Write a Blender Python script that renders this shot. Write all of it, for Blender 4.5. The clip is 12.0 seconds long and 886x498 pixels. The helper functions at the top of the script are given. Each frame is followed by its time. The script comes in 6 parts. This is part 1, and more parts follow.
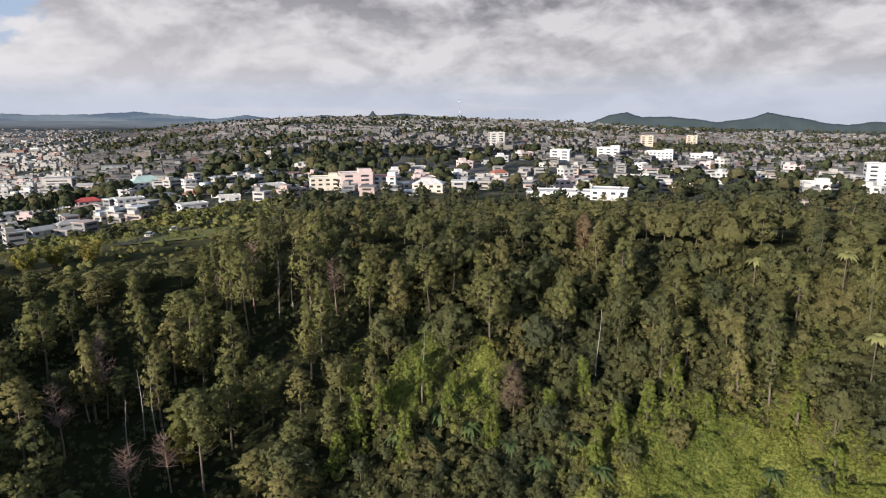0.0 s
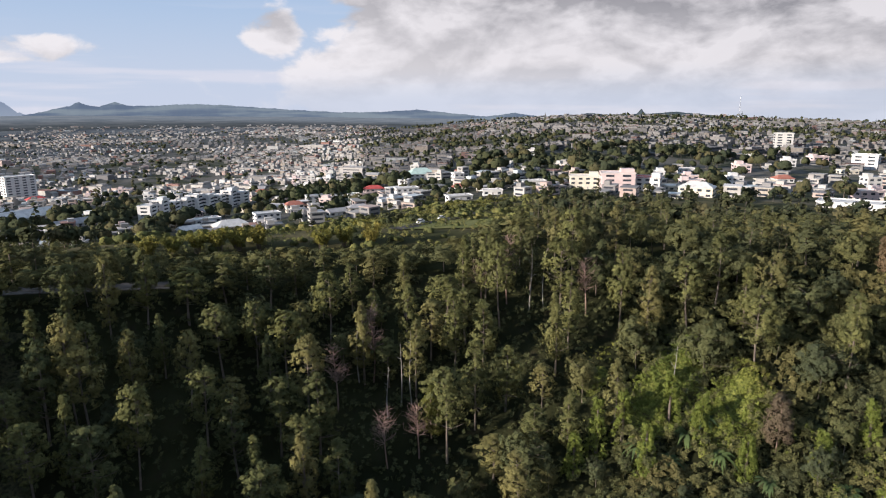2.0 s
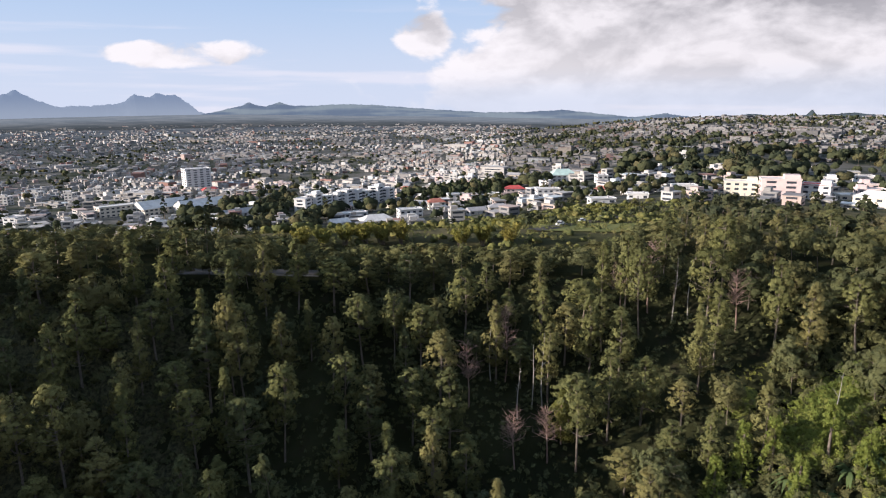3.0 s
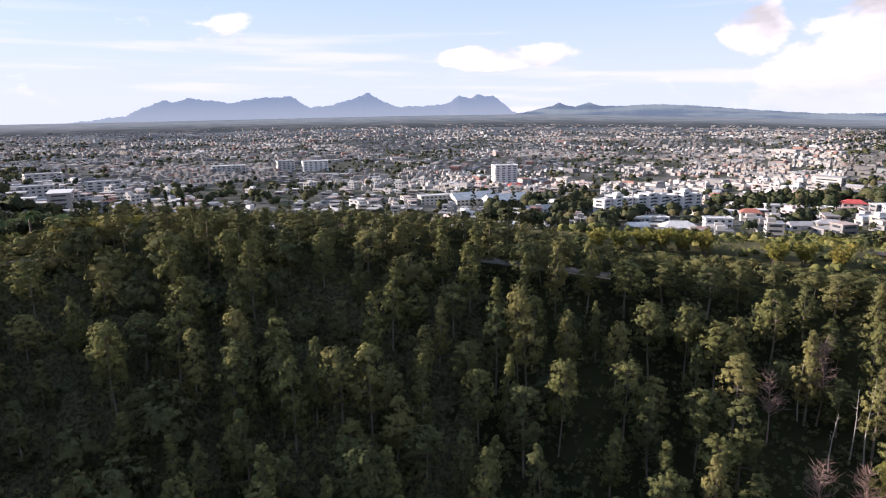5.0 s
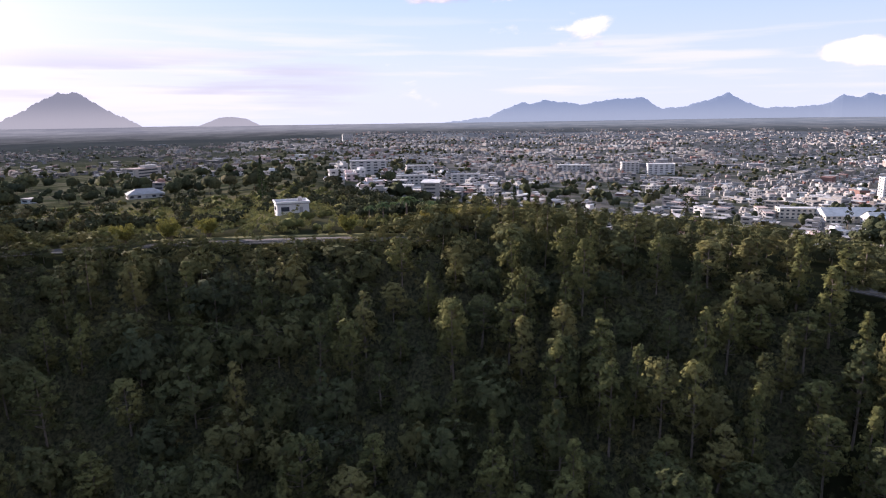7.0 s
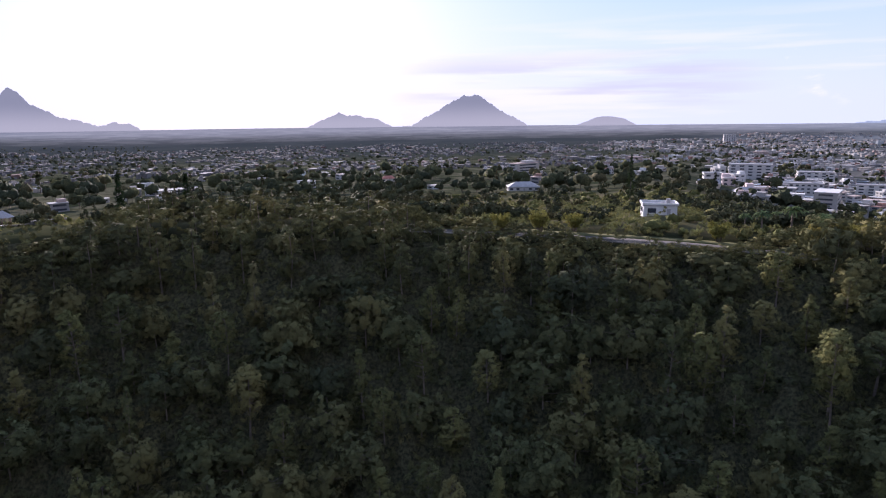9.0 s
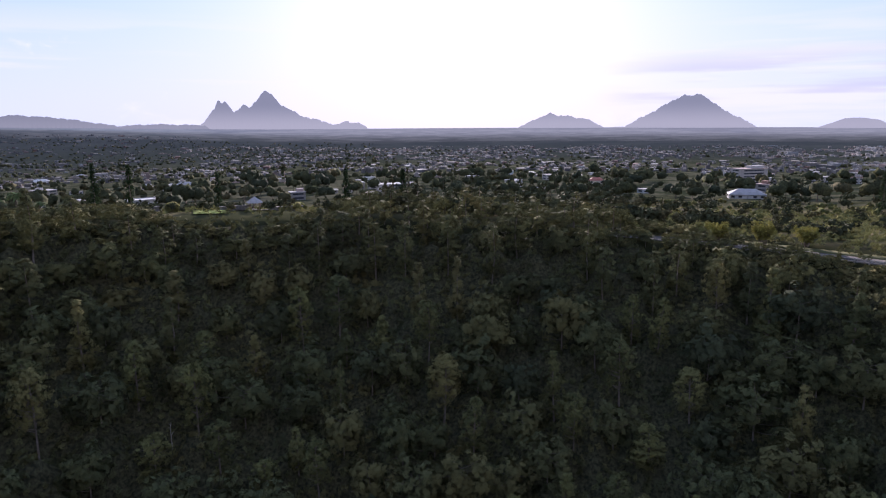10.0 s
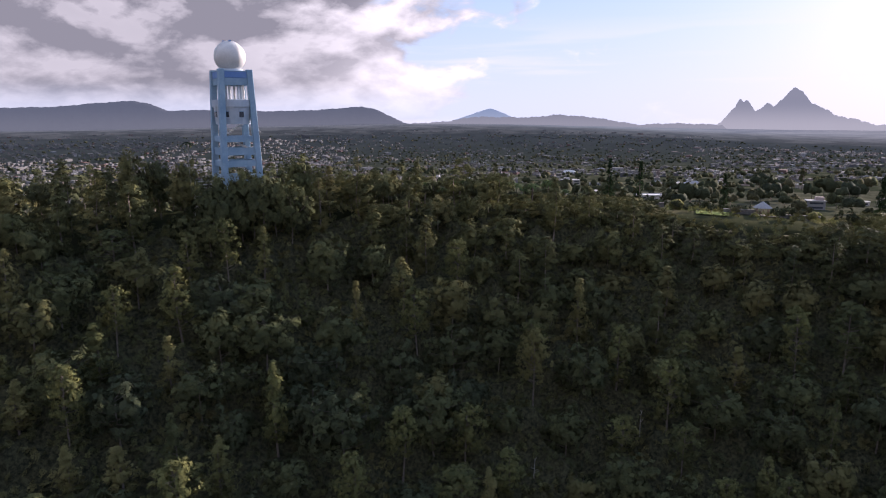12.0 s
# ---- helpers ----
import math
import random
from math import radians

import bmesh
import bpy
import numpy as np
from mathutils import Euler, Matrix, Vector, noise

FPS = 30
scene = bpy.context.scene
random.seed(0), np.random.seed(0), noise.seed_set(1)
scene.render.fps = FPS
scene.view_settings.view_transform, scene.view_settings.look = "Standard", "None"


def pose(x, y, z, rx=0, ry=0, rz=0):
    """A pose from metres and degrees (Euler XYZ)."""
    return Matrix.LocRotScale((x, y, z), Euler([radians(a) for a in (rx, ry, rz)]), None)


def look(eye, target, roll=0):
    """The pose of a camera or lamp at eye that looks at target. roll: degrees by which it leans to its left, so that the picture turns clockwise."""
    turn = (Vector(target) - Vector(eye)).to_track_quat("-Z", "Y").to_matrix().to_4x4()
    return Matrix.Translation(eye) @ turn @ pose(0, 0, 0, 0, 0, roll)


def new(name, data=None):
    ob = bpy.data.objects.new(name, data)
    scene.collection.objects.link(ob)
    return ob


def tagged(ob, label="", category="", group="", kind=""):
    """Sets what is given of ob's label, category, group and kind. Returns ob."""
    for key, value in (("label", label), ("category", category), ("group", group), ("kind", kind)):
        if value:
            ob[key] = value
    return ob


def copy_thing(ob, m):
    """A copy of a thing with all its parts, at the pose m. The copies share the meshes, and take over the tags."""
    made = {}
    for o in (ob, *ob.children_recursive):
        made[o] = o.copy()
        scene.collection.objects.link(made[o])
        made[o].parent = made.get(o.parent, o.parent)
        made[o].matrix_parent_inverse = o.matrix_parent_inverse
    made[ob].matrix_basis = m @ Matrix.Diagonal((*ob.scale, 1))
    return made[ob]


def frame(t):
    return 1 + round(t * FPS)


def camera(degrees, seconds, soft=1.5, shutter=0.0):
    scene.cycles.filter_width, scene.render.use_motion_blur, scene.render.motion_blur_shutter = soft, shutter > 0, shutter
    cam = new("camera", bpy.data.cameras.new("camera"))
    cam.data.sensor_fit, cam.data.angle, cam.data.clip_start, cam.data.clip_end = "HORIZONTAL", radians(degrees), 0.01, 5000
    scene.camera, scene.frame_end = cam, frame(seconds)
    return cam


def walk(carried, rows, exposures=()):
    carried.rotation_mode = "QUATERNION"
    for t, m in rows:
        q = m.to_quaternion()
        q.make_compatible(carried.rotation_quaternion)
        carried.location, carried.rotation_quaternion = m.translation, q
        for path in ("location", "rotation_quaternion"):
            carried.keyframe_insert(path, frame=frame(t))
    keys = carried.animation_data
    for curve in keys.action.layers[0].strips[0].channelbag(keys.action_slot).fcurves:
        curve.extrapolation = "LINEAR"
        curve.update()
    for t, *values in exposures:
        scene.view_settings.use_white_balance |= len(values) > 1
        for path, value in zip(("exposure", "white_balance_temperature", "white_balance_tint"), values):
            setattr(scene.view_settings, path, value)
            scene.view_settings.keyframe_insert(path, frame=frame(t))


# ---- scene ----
EYE = 80.0                      # the hovering camera, metres over the datum
cam = camera(69.32, 12.0, soft=1.15)
PATH = [
    (0, pose(0, 0, EYE, 77.23, 0.39, 1.99)),
    (0.5, pose(0, 0, EYE, 77.16, 0.43, 5.55)),
    (1, pose(0, 0, EYE, 77.18, 0.52, 12.25)),
    (1.5, pose(0, 0, EYE, 77.21, 0.59, 18.86)),
    (2, pose(0, 0, EYE, 77.26, 0.59, 24.94)),
    (2.5, pose(0, 0, EYE, 77.32, 0.58, 31.22)),
    (3, pose(0, 0, EYE, 77.39, 0.57, 37.51)),
    (5, pose(0, 0, EYE, 77.66, 0.52, 64.01)),
    (5.5, pose(0, 0, EYE, 77.74, 0.50, 71.40)),
    (6, pose(0, 0, EYE, 77.83, 0.41, 78.49)),
    (6.5, pose(0, 0, EYE, 77.89, 0.39, 86.16)),
    (7, pose(0, 0, EYE, 78.03, 0.50, 93.93)),
    (9, pose(0, 0, EYE, 78.29, 0.62, 126.06)),
    (9.5, pose(0, 0, EYE, 78.36, 0.50, 135.16)),
    (10, pose(0, 0, EYE, 78.47, 0.40, 144.38)),
    (10.5, pose(0, 0, EYE, 78.49, 0.51, 154.82)),
    (11, pose(0, 0, EYE, 78.57, 0.51, 165.96)),
    (11.5, pose(0, 0, EYE, 78.65, 0.36, 177.05)),
    (12, pose(0, 0, EYE, 78.64, 0.20, 187.56)),
]
EXPOSURES = [(0, 0.62, 6500, 13), (3, 0.92, 6450, 16), (5, 1.23, 6500, 22), (7, 1.2, 6400, 27), (9.5, 1.15, 5950, 31), (11, 1.05, 6100, 30), (12, 1.1, 6300, 28)]
walk(cam, PATH, EXPOSURES)

# ---- light ----
SUN_AZ, SUN_EL = 143.0, 14.5    # azimuths are counted anticlockwise from +y, as seen from above


def toward(az, r=1.0):
    return Vector((-math.sin(radians(az)) * r, math.cos(radians(az)) * r, 0))


sun_dir = toward(SUN_AZ) * math.cos(radians(SUN_EL)) + Vector((0, 0, math.sin(radians(SUN_EL))))
sun = new("sun", bpy.data.lights.new("sun", "SUN"))
sun.data.energy, sun.data.angle, sun.data.color = 5.0, radians(0.6), (1.0, 0.91, 0.79)
sun.matrix_world = look(sun_dir * 1000, (0, 0, 0))


class Nodes:
    """Short hand for building node trees."""

    def __init__(self, tree):
        self.tree = tree
        tree.nodes.clear()

    def add(self, kind, ins=None, **props):
        n = self.tree.nodes.new(kind)
        for k, v in props.items():
            setattr(n, k, v)
        for k, v in (ins or {}).items():
            self.put(n.inputs[k], v)
        return n

    def put(self, socket, v):
        if isinstance(v, bpy.types.NodeSocket):
            self.tree.links.new(v, socket)
        elif isinstance(v, bpy.types.Node):
            self.tree.links.new(v.outputs[0], socket)
        else:
            socket.default_value = v

    def math(self, op, a, b=0.0, clamp=False):
        return self.add("ShaderNodeMath", {0: a, 1: b}, operation=op, use_clamp=clamp).outputs[0]

    def span(self, v, lo, hi, a=0.0, b=1.0, kind="SMOOTHSTEP"):
        return self.add("ShaderNodeMapRange", {0: v, 1: lo, 2: hi, 3: a, 4: b}, interpolation_type=kind).outputs[0]

    def mix(self, f, a, b, blend="MIX"):
        n = self.add("ShaderNodeMix", data_type="RGBA", blend_type=blend)
        self.put(n.inputs[0], f), self.put(n.inputs[6], a), self.put(n.inputs[7], b)
        return n.outputs[2]

    def noise(self, vec, scale, detail=4.0, rough=0.55):
        return self.add("ShaderNodeTexNoise", {"Vector": vec, "Scale": scale, "Detail": detail, "Roughness": rough}).outputs[0]

    def vec(self, op, a, b=(0, 0, 0)):
        n = self.add("ShaderNodeVectorMath", {0: a, 1: b}, operation=op)
        return n.outputs["Value"] if op in ("DOT_PRODUCT", "LENGTH") else n.outputs[0]


world = bpy.data.worlds.new("sky")
scene.world = world
world.use_nodes = True
w = Nodes(world.node_tree)
sky = w.add("ShaderNodeTexSky", sky_type="NISHITA", sun_disc=False, sun_elevation=radians(SUN_EL),
            sun_rotation=radians(360 - SUN_AZ), altitude=600, air_density=1.0, dust_density=1.2, ozone_density=1.0)
ray = w.add("ShaderNodeTexCoord").outputs["Generated"]


def cloud_field(lift):
    """Cloud cover where the sky is looked at a little higher than the ray."""
    up = w.vec("MULTIPLY", w.vec("ADD", ray, (0, 0, lift)), (1, 1, 2.0))
    bent = w.vec("ADD", up, w.vec("MULTIPLY", w.add("ShaderNodeTexNoise", {"Vector": up, "Scale": 5.0, "Detail": 3.0}).outputs["Color"], (0.12, 0.12, 0.12)))
    big = w.noise(w.vec("ADD", up, (3.7, 1.2, 0.4)), 2.8, 2.0, 0.5)
    heaps = w.noise(w.vec("ADD", bent, (1.3, 4.4, 0.1)), 8.5, 3.0, 0.5)
    fine = w.noise(w.vec("ADD", bent, (5.1, 2.2, 1.7)), 24.0, 6.0, 0.62)
    body = w.math("ADD", w.math("MULTIPLY", big, 0.3), w.math("ADD", w.math("MULTIPLY", heaps, 0.5), w.math("MULTIPLY", fine, 0.2)))
    # more cloud to the north and the south-east, little between
    north = w.span(w.vec("DOT_PRODUCT", ray, toward(352)), 0.61, 0.84, 0.0, 0.36)
    south = w.span(w.vec("DOT_PRODUCT", ray, toward(224)), 0.74, 0.93, 0.0, 0.33)
    clear = w.span(w.vec("DOT_PRODUCT", ray, toward(85)), 0.2, 0.9, 0.0, -0.03)
    tuft = 0.0
    for az, el, wide, tall, gain in ((58.5, 4.3, 9.0, 1.5, 0.15), (39.5, 6.0, 3.5, 2.6, 0.17), (94, 10.2, 9.0, 2.2, 0.16), (139, 10.0, 9.0, 3.6, 0.17), (48, 10.5, 5.0, 1.5, 0.1)):
        aside = w.math("DIVIDE", w.vec("DOT_PRODUCT", ray, toward(az + 90)), math.sin(radians(wide)))
        over = w.math("DIVIDE", w.math("SUBTRACT", w.add("ShaderNodeSeparateXYZ", {0: ray}).outputs[2], math.sin(radians(el))), math.sin(radians(tall)))
        off = w.math("ADD", w.math("MULTIPLY", aside, aside), w.math("MULTIPLY", over, over))
        tuft = w.math("MAXIMUM", tuft, w.math("MULTIPLY", w.span(off, 1.0, 0.0, 0.0, gain), w.math("GREATER_THAN", w.vec("DOT_PRODUCT", ray, toward(az)), 0.5)))
    return w.math("ADD", w.math("ADD", w.math("ADD", body, tuft), north), w.math("ADD", south, clear))


here, above = cloud_field(0.0), cloud_field(0.03)
cover = w.span(here, 0.555, 0.635)
toward_sun = w.math("MAXIMUM", w.vec("DOT_PRODUCT", ray, sun_dir), 0.0)
glow = w.math("POWER", toward_sun, 30.0)
core = w.math("POWER", toward_sun, 230.0)
height = w.add("ShaderNodeSeparateXYZ", {0: ray}).outputs[2]
haze = w.span(height, -0.02, 0.22, 1.0, 0.0)
shade = w.math("ADD", w.math("MULTIPLY", w.span(here, 0.62, 0.95), 0.2), w.span(w.math("SUBTRACT", above, here), -0.075, 0.085, 0.0, 0.85, "LINEAR"))
shade = w.math("MULTIPLY", shade, w.span(height, 0.03, 0.2, 0.55, 1.15))
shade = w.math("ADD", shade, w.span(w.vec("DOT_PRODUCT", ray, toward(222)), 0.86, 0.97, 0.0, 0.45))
shade = w.math("MULTIPLY", shade, w.math("SUBTRACT", 1.0, w.math("MULTIPLY", glow, 0.9)))
shade = w.math("MULTIPLY", shade, w.math("SUBTRACT", 1.0, w.span(w.vec("DOT_PRODUCT", ray, toward(40)), 0.72, 0.99, 0.0, 0.3)))
streak = w.noise(w.vec("ADD", w.vec("MULTIPLY", ray, (1, 1, 15)), (2.2, 0.7, 0.0)), 2.6, 5.0, 0.5)
streak = w.math("MULTIPLY", w.span(streak, 0.52, 0.68), w.span(height, 0.16, 0.08))
lit = w.mix(glow, (7.7, 7.6, 7.75, 1), (10.0, 9.8, 10.0, 1))
cloud_colour = w.mix(shade, lit, (2.1, 2.15, 2.4, 1))
blue = w.mix(0.78, sky.outputs[0], (3.5, 5.15, 7.5, 1))
blue = w.mix(w.math("MULTIPLY", haze, 0.85), blue, w.mix(glow, (5.5, 6.1, 7.2, 1), (6.1, 6.2, 6.8, 1)))
blue = w.mix(w.math("MULTIPLY", glow, 0.3), blue, (7.2, 7.2, 7.7, 1))
blue = w.mix(core, blue, (12.5, 12.3, 12.3, 1))
blue = w.mix(w.math("MULTIPLY", streak, 0.55), blue, w.mix(glow, (6.9, 6.9, 7.5, 1), (7.2, 7.0, 7.6, 1)))
bank = w.math("MULTIPLY", w.span(w.vec("DOT_PRODUCT", ray, toward(115)), 0.955, 0.99), w.math("MULTIPLY", w.span(height, 0.0, 0.03), w.span(height, 0.10, 0.06)))
bank = w.math("MULTIPLY", bank, w.span(w.noise(w.vec("MULTIPLY", ray, (1, 1, 14)), 3.4, 5.0, 0.5), 0.4, 0.58))
blue = w.mix(w.math("MULTIPLY", bank, 0.7), blue, (4.6, 4.75, 5.3, 1))
colour = w.mix(w.math("MULTIPLY", cover, w.span(height, 0.0, 0.06, 0.25, 1.0)), blue, cloud_colour)
w.add("ShaderNodeOutputWorld", {0: w.add("ShaderNodeBackground", {0: colour, 1: 0.066}).outputs[0]})

# ---- materials ----
def material(name, rough=0.8, metal=0.0, spec=0.3):
    m = bpy.data.materials.new(name)
    m.use_nodes = True
    n = Nodes(m.node_tree)
    b = n.add("ShaderNodeBsdfPrincipled", {"Roughness": rough, "Metallic": metal, "Specular IOR Level": spec})
    out = n.add("ShaderNodeOutputMaterial", {0: b.outputs[0]})
    return m, n, b, out


def bump(n, b, value, strength, distance):
    n.put(b.inputs["Normal"], n.add("ShaderNodeBump", {"Height": value, "Strength": strength, "Distance": distance}).outputs[0])


def foliage(name, dark, light, tint=(0.10, 0.09, 0.03), through_leaf=0.22, by_tree="object", ragged=5.0, relief=0.0):
    """Leaves: two greens mixed leaf by leaf and tree by tree, with light coming through."""
    m, n, b, out = material(name, 0.9, 0.0, 0.02)
    leaf = n.add("ShaderNodeNewGeometry").outputs["Random Per Island"]
    tree = n.add("ShaderNodeObjectInfo").outputs["Random"] if by_tree == "object" else n.add("ShaderNodeAttribute", attribute_name="tint").outputs["Fac"]
    spread = n.noise(n.add("ShaderNodeTexCoord").outputs["Object"], 0.45, 2.0)
    f = n.math("ADD", n.math("MULTIPLY", leaf, 0.5), n.math("MULTIPLY", spread, 0.5))
    c = n.mix(f, (*dark, 1), (*light, 1))
    c = n.mix(n.span(tree, 0.62, 1.0, 0.0, 0.6), c, (*tint, 1))
    c = n.mix(n.span(tree, 0.0, 0.45, 0.45, 0.0), c, (dark[0] * 0.75, dark[1] * 0.9, dark[2] * 1.3, 1))
    if relief:                      # crowns built as lumps: leaf-sized relief and mottling
        rough = n.noise(n.add("ShaderNodeTexCoord").outputs["Object"], 1.1, 4.0, 0.7)
        c = n.mix(n.span(rough, 0.35, 0.62, 0.75, 0.0), c, (dark[0] * 0.6, dark[1] * 0.65, dark[2] * 0.7, 1))
        bump(n, b, rough, relief, 1.2)
    n.put(b.inputs["Base Color"], c)
    thin = n.add("ShaderNodeBsdfTranslucent", {0: n.mix(0.5, c, (*light, 1))})
    leafy = n.add("ShaderNodeMixShader", {0: through_leaf, 1: b.outputs[0], 2: thin.outputs[0]}).outputs[0]
    if ragged:                      # each spray is broken into needles and leaflets with gaps between them
        gaps = n.span(n.noise(n.add("ShaderNodeTexCoord").outputs["Object"], ragged, 1.5, 0.6), 0.47, 0.5)
        leafy = n.add("ShaderNodeMixShader", {0: gaps, 1: n.add("ShaderNodeBsdfTransparent").outputs[0], 2: leafy}).outputs[0]
    n.put(out.inputs[0], leafy)
    return m


def plain(name, a, c2, scale=1.0, rough=0.8, metal=0.0, relief=0.15, fine=9.0, spec=0.3):
    """A surface with broad stains and fine grain."""
    m, n, b, out = material(name, rough, metal, spec)
    at = n.add("ShaderNodeTexCoord").outputs["Object"]
    broad, grain = n.noise(at, scale, 4.0), n.noise(at, scale * fine, 3.0)
    f = n.math("ADD", n.math("MULTIPLY", broad, 0.7), n.math("MULTIPLY", grain, 0.3))
    c = n.mix(n.span(f, 0.35, 0.68), (*a, 1), (*c2, 1))
    n.put(b.inputs["Base Color"], c)
    bump(n, b, grain, relief, 0.03)
    return m


def town_paint(name="town_walls", weather_shade=0.38, age_shade=(0.26, 0.25, 0.24), gain=1.25):
    """Walls and roofs of the far town: mostly off-white, some cream, grey, pink and rust, house by house."""
    m, n, b, out = material(name, 0.95, 0.0, 0.03)
    r = n.add("ShaderNodeNewGeometry").outputs["Random Per Island"]
    ramp = n.add("ShaderNodeValToRGB", {0: r})
    stops = [(0.0, (0.4, 0.39, 0.38)), (0.22, (0.32, 0.31, 0.3)), (0.34, (0.46, 0.455, 0.45)), (0.52, (0.22, 0.22, 0.22)),
             (0.64, (0.37, 0.33, 0.28)), (0.72, (0.18, 0.18, 0.19)), (0.82, (0.44, 0.34, 0.31)), (0.89, (0.28, 0.14, 0.11)), (0.92, (0.5, 0.56, 0.6)), (0.96, (0.66, 0.66, 0.66))]
    el = ramp.color_ramp.elements
    el[0].position, el[0].color = 0.0, (*stops[0][1], 1)
    el[1].position, el[1].color = stops[1][0], (*stops[1][1], 1)
    for p, c in stops[2:]:
        e = el.new(p)
        e.color = (*c, 1)
    ramp.color_ramp.interpolation = "CONSTANT"
    at = n.add("ShaderNodeTexCoord").outputs["Object"]
    n.put(b.inputs["Base Color"], n.mix(n.span(n.noise(at, 0.35, 4.0), 0.3, 0.75, weather_shade * 0.5, weather_shade * 1.1), n.mix(1.0, ramp.outputs[0], (gain * 1.03, gain, gain * 0.96, 1), "MULTIPLY"), (*age_shade, 1)))
    return m


def ground_paint():
    """Grass, scrub and bare soil near by; a mottle of gardens, streets and haze-tinted fields over the plain."""
    m, n, b, out = material("earth", 1.0, 0.0, 0.0)
    at = n.add("ShaderNodeTexCoord").outputs["Object"]
    r = n.vec("LENGTH", n.vec("MULTIPLY", at, (1, 1, 0)))
    # dark leaf litter, deepened to near black so gaps between trees read as shade
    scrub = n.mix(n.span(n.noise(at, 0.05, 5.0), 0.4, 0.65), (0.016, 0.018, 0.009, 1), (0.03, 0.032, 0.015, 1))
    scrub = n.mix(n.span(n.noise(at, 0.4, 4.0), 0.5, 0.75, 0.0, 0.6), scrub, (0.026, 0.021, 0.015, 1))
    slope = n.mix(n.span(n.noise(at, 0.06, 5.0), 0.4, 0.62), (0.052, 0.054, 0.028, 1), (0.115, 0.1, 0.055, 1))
    town = n.mix(n.span(n.noise(at, 0.02, 6.0, 0.65), 0.38, 0.6), (0.045, 0.052, 0.036, 1), (0.12, 0.115, 0.105, 1))
    wooded = n.mix(n.span(n.noise(at, 0.03, 8.0, 0.7), 0.42, 0.62), (0.026, 0.032, 0.018, 1), (0.085, 0.082, 0.055, 1))
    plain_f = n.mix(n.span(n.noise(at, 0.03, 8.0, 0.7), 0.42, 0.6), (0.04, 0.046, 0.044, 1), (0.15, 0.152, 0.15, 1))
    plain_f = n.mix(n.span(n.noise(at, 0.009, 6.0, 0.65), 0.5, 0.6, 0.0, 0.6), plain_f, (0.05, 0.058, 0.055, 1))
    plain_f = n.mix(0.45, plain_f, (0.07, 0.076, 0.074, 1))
    # far fields take a pale blue-grey, distance haze put into the base colour
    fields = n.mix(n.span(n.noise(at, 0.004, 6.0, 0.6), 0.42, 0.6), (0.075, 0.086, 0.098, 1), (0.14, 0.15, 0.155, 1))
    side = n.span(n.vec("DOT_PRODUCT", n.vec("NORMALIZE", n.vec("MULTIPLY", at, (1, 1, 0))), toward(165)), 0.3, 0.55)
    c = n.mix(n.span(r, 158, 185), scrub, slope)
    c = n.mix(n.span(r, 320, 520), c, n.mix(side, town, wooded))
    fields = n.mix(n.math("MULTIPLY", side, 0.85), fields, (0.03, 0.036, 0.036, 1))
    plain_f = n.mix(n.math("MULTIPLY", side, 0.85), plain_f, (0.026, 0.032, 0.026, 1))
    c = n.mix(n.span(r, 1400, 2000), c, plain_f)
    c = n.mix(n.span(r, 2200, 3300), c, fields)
    n.put(b.inputs["Base Color"], c)
    bump(n, b, n.noise(at, 0.8, 4.0), 0.6, 0.4)
    return m


def far_rock_haze(name, base, glow, fields=None, foot=None):
    """Far hills: the haze of the air before them is painted as emission over a dark base."""
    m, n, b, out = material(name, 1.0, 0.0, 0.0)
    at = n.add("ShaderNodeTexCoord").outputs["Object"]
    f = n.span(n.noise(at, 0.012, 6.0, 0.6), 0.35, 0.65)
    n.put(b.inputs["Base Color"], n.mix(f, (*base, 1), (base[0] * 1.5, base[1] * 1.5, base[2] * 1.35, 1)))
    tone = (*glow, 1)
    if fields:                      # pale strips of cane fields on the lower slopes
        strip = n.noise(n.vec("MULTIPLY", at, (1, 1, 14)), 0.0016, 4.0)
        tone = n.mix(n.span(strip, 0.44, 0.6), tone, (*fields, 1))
    if foot:                        # paler haze painted in low down, as the air lies thickest over the plain
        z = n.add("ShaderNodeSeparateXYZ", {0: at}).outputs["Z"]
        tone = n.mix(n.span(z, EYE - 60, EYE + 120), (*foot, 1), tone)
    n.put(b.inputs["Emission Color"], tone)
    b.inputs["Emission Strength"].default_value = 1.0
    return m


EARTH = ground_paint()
PINE = foliage("pine_needles", (0.036, 0.046, 0.022), (0.2, 0.194, 0.07), (0.2, 0.17, 0.07), 0.09, ragged=8.0)
BROAD = foliage("broad_leaves", (0.036, 0.045, 0.026), (0.125, 0.13, 0.055), (0.15, 0.132, 0.052), 0.09, ragged=7.0)
FOREST = foliage("forest_leaves", (0.038, 0.045, 0.024), (0.15, 0.146, 0.058), (0.165, 0.142, 0.06), 0.09, by_tree="attribute", ragged=6.0)
BUSH = foliage("bush_leaves", (0.085, 0.095, 0.036), (0.205, 0.2, 0.075), (0.22, 0.185, 0.075), 0.2, by_tree="attribute", ragged=6.0)
VINE = foliage("vine_leaves", (0.09, 0.12, 0.028), (0.235, 0.26, 0.062), (0.24, 0.225, 0.062), 0.3, "attribute", 7.0)
BUSH_LUMP = foliage("bush_lumps", (0.085, 0.095, 0.035), (0.21, 0.2, 0.07), (0.23, 0.19, 0.07), 0.1, by_tree="attribute", ragged=0, relief=0.5)
YELLOW = foliage("bamboo_leaves", (0.10, 0.10, 0.025), (0.24, 0.22, 0.06), (0.26, 0.21, 0.06))
